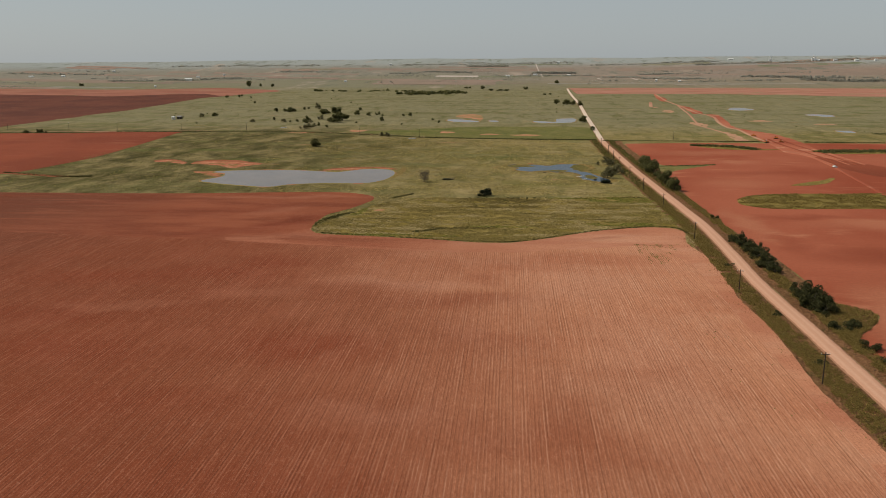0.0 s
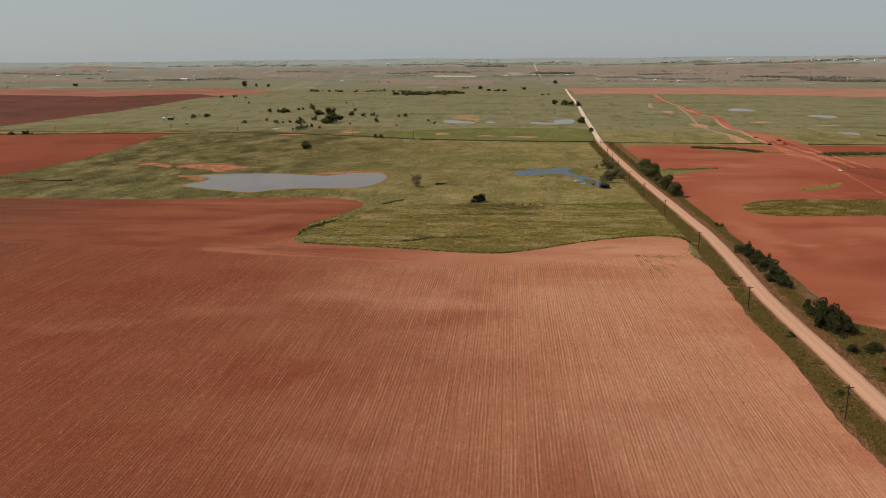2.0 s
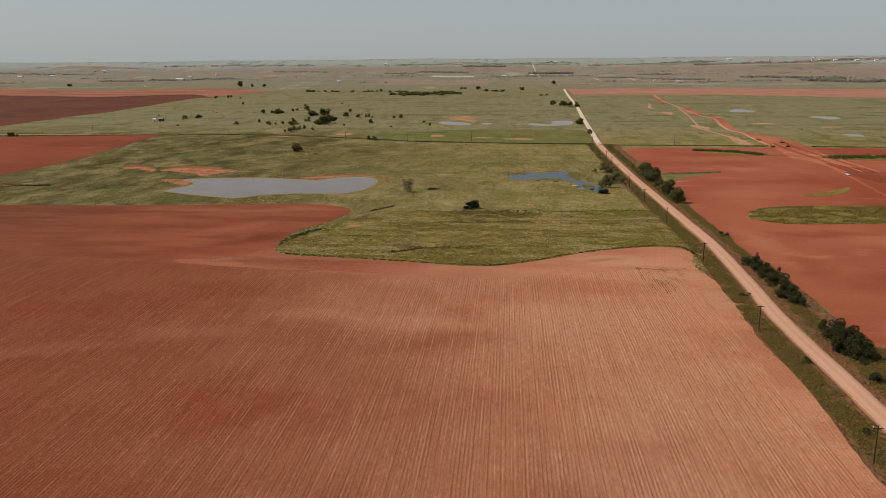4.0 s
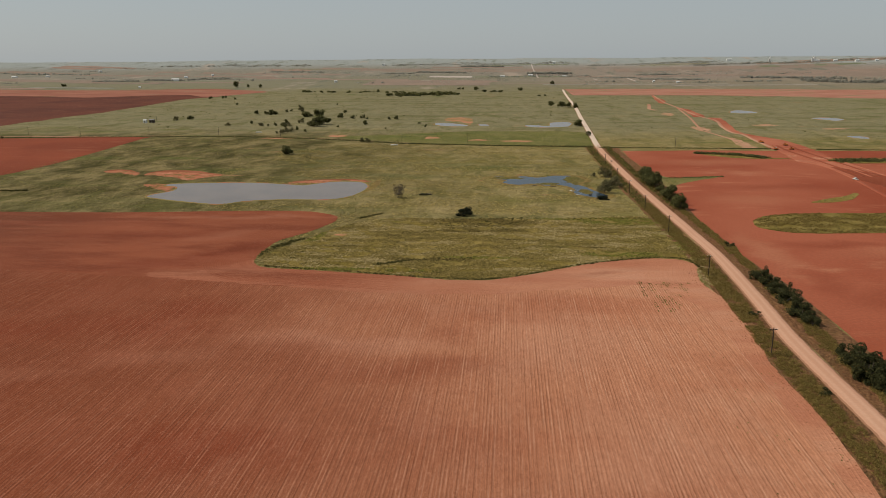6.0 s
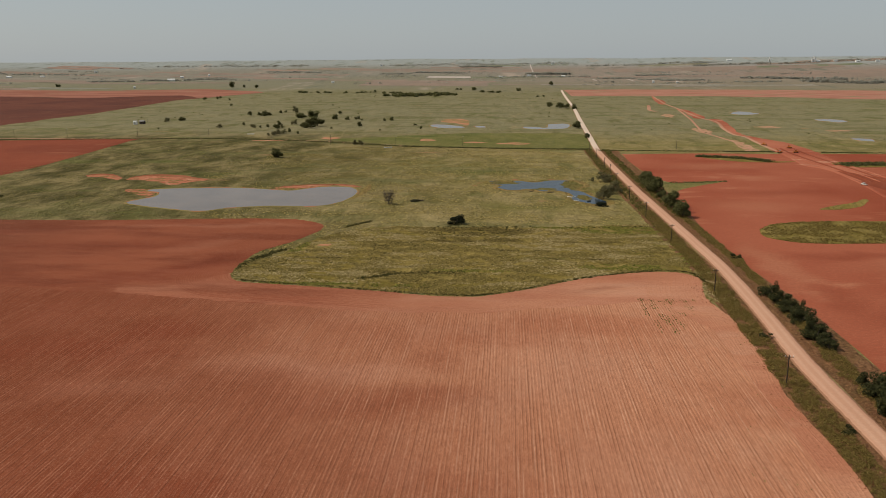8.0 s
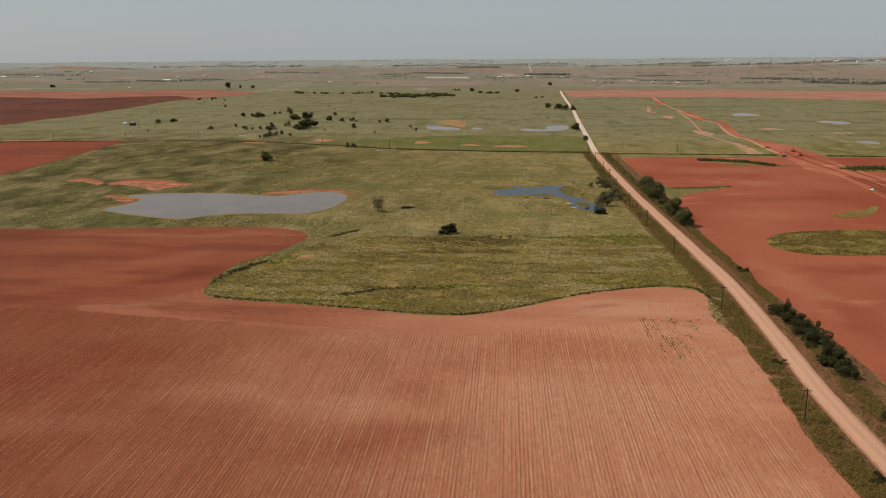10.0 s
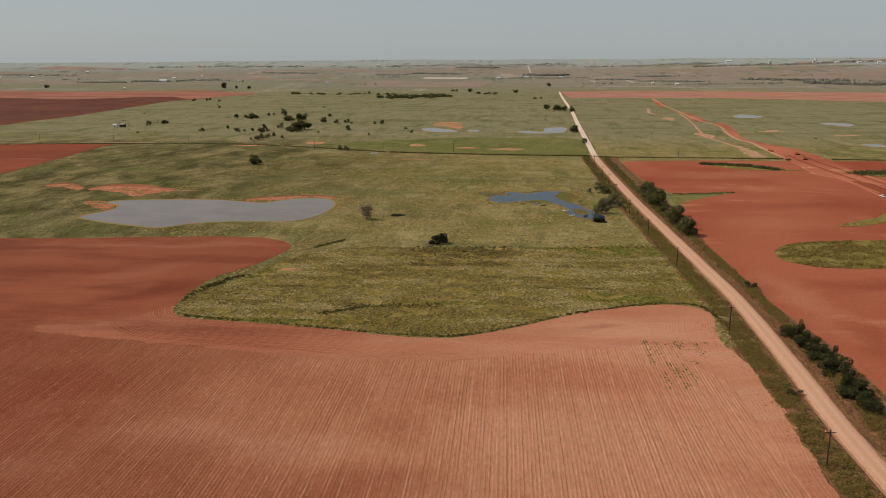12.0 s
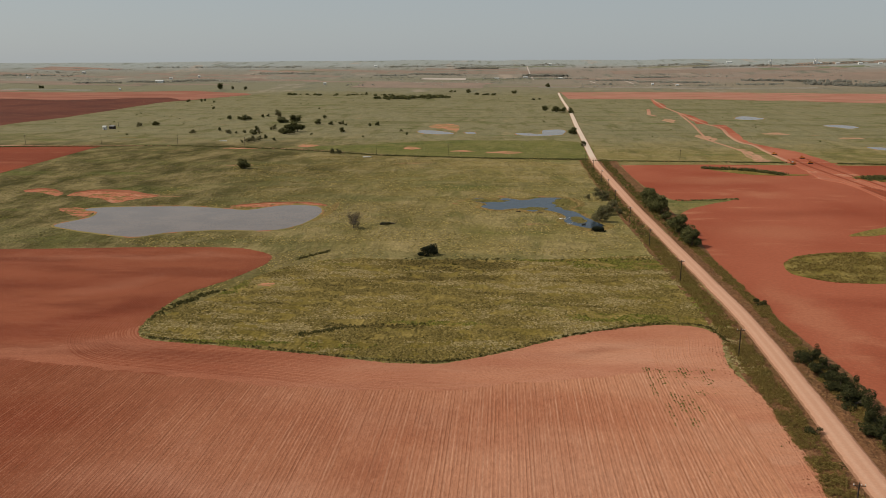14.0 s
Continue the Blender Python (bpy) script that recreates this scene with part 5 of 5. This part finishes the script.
# ---- far woods and fields ----
def belt(points, count, spread, wide, high, label, material=None):
    rng = random.Random(len(label) + count)
    line, verts, faces = spline(points, 6, False), [], []
    for _ in range(count):
        f = rng.uniform(0, len(line) - 1.001)
        p = line[int(f)].lerp(line[int(f) + 1], f % 1) + Vector((rng.gauss(0, spread), rng.gauss(0, spread)))
        z0, s = land(p.x, p.y), rng.uniform(0.6, 1.3)
        for _ in range(26):
            d = Vector((rng.gauss(0, 1), rng.gauss(0, 1), abs(rng.gauss(0, 1)) + 0.1)).normalized()
            c = Vector((p.x + d.x * wide * s / 2, p.y + d.y * wide * s / 2, z0 + d.z * high * s * 0.85))
            u = Vector((rng.gauss(0, 1), rng.gauss(0, 1), rng.gauss(0, 0.6))).normalized() * wide * s * 0.28
            v = u.cross(d + Vector((0.2, 0.1, 0.3))).normalized() * high * s * 0.3
            n = len(verts)
            verts += [c - u, c - v, c + u, c + v]
            faces.append((n, n + 1, n + 2, n + 3))
    return tagged(mesh_object("far_woods", verts, faces, material or M_LEAF), label, "woods", kind="stuff")


belt([(-300, 2290), (-230, 2320), (-150, 2400)], 90, 22, 12, 7, "low dark woodland strip in the pasture")
belt([(-620, 2520), (-500, 2480), (-390, 2500), (-300, 2480)], 26, 15, 9, 5, "thin line of trees in the far pasture")
# leaf colours far paler than the near trees', to paint haze over them
M_HAZY = leafy("haze_paled_leaves", (0.3, 0.3, 0.25), (0.42, 0.4, 0.35), 0.85)
FAR_WOODS = "distant dark tree belt between far fields"
for line, n, h in (([(930, 3360), (1040, 3303), (1150, 3250), (1250, 3200)], 70, 12), ([(1090, 3120), (1168, 3010), (1300, 2990), (1600, 3000)], 110, 15), ([(560, 3610), (700, 3600)], 40, 9), ([(600, 3262), (760, 3258)], 40, 8), ([(520, 3316), (640, 3316)], 30, 7),
                   ([(380, 3430), (530, 3425)], 40, 7), ([(850, 3130), (980, 3130)], 24, 6), ([(-1540, 3060), (-1430, 3110)], 34, 9), ([(-1400, 3200), (-1290, 3190), (-1150, 3340)], 60, 10), ([(-1100, 3837), (-850, 3837)], 40, 8), ([(-560, 3760), (-440, 3756)], 30, 8),
                   ([(-400, 3845), (-210, 3840)], 60, 10), ([(-220, 4200), (-40, 4200)], 50, 12), ([(100, 3720), (260, 3710)], 50, 16), ([(-80, 3560), (360, 3540)], 40, 8), ([(1300, 4100), (1700, 4150), (2100, 4000)], 90, 9), ([(900, 4100), (1250, 4150)], 60, 9),
                   ([(-2200, 3400), (-1800, 3500)], 40, 8), ([(-1700, 4000), (-1000, 4200)], 60, 8), ([(-600, 4250), (300, 4380)], 70, 8), ([(400, 4200), (1000, 4300)], 60, 8), ([(1700, 3300), (2300, 3100)], 60, 12)):
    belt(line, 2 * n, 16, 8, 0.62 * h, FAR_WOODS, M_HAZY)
# stubble brown greyed toward mauve, haze put into the colour
M_MAUVE = soil("hazed_stubble", (0.235, 0.18, 0.14), (0.27, 0.2, 0.155), False, (0.29, 0.22, 0.175))
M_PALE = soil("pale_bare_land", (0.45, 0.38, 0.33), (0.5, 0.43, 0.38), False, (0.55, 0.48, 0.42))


def far_field(x0, x1, y0, y1, mat, label):
    """A far field laid on the rising land as a fine sheet."""
    verts, faces, nx, ny = [], [], 24, 10
    for i in range(nx + 1):
        for j in range(ny + 1):
            x, y = x0 + (x1 - x0) * i / nx + 12 * noise.noise(Vector((i * 0.4, j * 0.4, x0))), y0 + (y1 - y0) * j / ny + 10 * noise.noise(Vector((i * 0.3, j * 0.5, y0)))
            verts.append((x, y, land(x, y) + 0.5))
    for i in range(nx):
        for j in range(ny):
            a = i * (ny + 1) + j
            faces.append((a, a + ny + 1, a + ny + 2, a + 1))
    tagged(mesh_object("far_field", verts, faces, mat), label, "field", kind="structure")


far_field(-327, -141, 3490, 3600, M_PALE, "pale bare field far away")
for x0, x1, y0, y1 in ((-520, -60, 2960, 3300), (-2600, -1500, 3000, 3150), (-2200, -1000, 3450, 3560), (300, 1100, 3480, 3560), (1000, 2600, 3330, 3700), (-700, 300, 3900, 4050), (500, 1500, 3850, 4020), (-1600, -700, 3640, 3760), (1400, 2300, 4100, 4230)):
    far_field(x0, x1, y0, y1, M_MAUVE, "distant brown stubble field with haze in its colour")
FAR_RNG = random.Random(31)
# reds and greens of the far patches are muted to paint haze
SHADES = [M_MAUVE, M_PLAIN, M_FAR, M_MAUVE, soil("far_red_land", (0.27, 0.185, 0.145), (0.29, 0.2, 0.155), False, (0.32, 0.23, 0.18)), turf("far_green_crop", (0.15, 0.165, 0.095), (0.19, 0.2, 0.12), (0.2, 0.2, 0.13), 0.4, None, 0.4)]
for _ in range(44):
    r, a = FAR_RNG.uniform(3000, 4350), radians(FAR_RNG.uniform(-36, 34))
    x, y, w, d = r * math.sin(a), r * math.cos(a), FAR_RNG.uniform(150, 520), FAR_RNG.uniform(30, 90)
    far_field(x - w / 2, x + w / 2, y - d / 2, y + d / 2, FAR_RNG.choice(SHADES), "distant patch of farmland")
for _ in range(48):
    r, a, w = FAR_RNG.uniform(2950, 4450), radians(FAR_RNG.uniform(-36, 34)), FAR_RNG.uniform(15, 180)
    x, y = r * math.sin(a), r * math.cos(a)
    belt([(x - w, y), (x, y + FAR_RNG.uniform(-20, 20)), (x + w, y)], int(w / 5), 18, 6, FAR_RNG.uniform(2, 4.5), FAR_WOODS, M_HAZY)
for line in ([(348, 3376), (352, 3330), (358, 3284)], [(486, 3397), (489, 3300), (492, 3229)], [(132, 3455), (128, 3900), (125, 4300)]):
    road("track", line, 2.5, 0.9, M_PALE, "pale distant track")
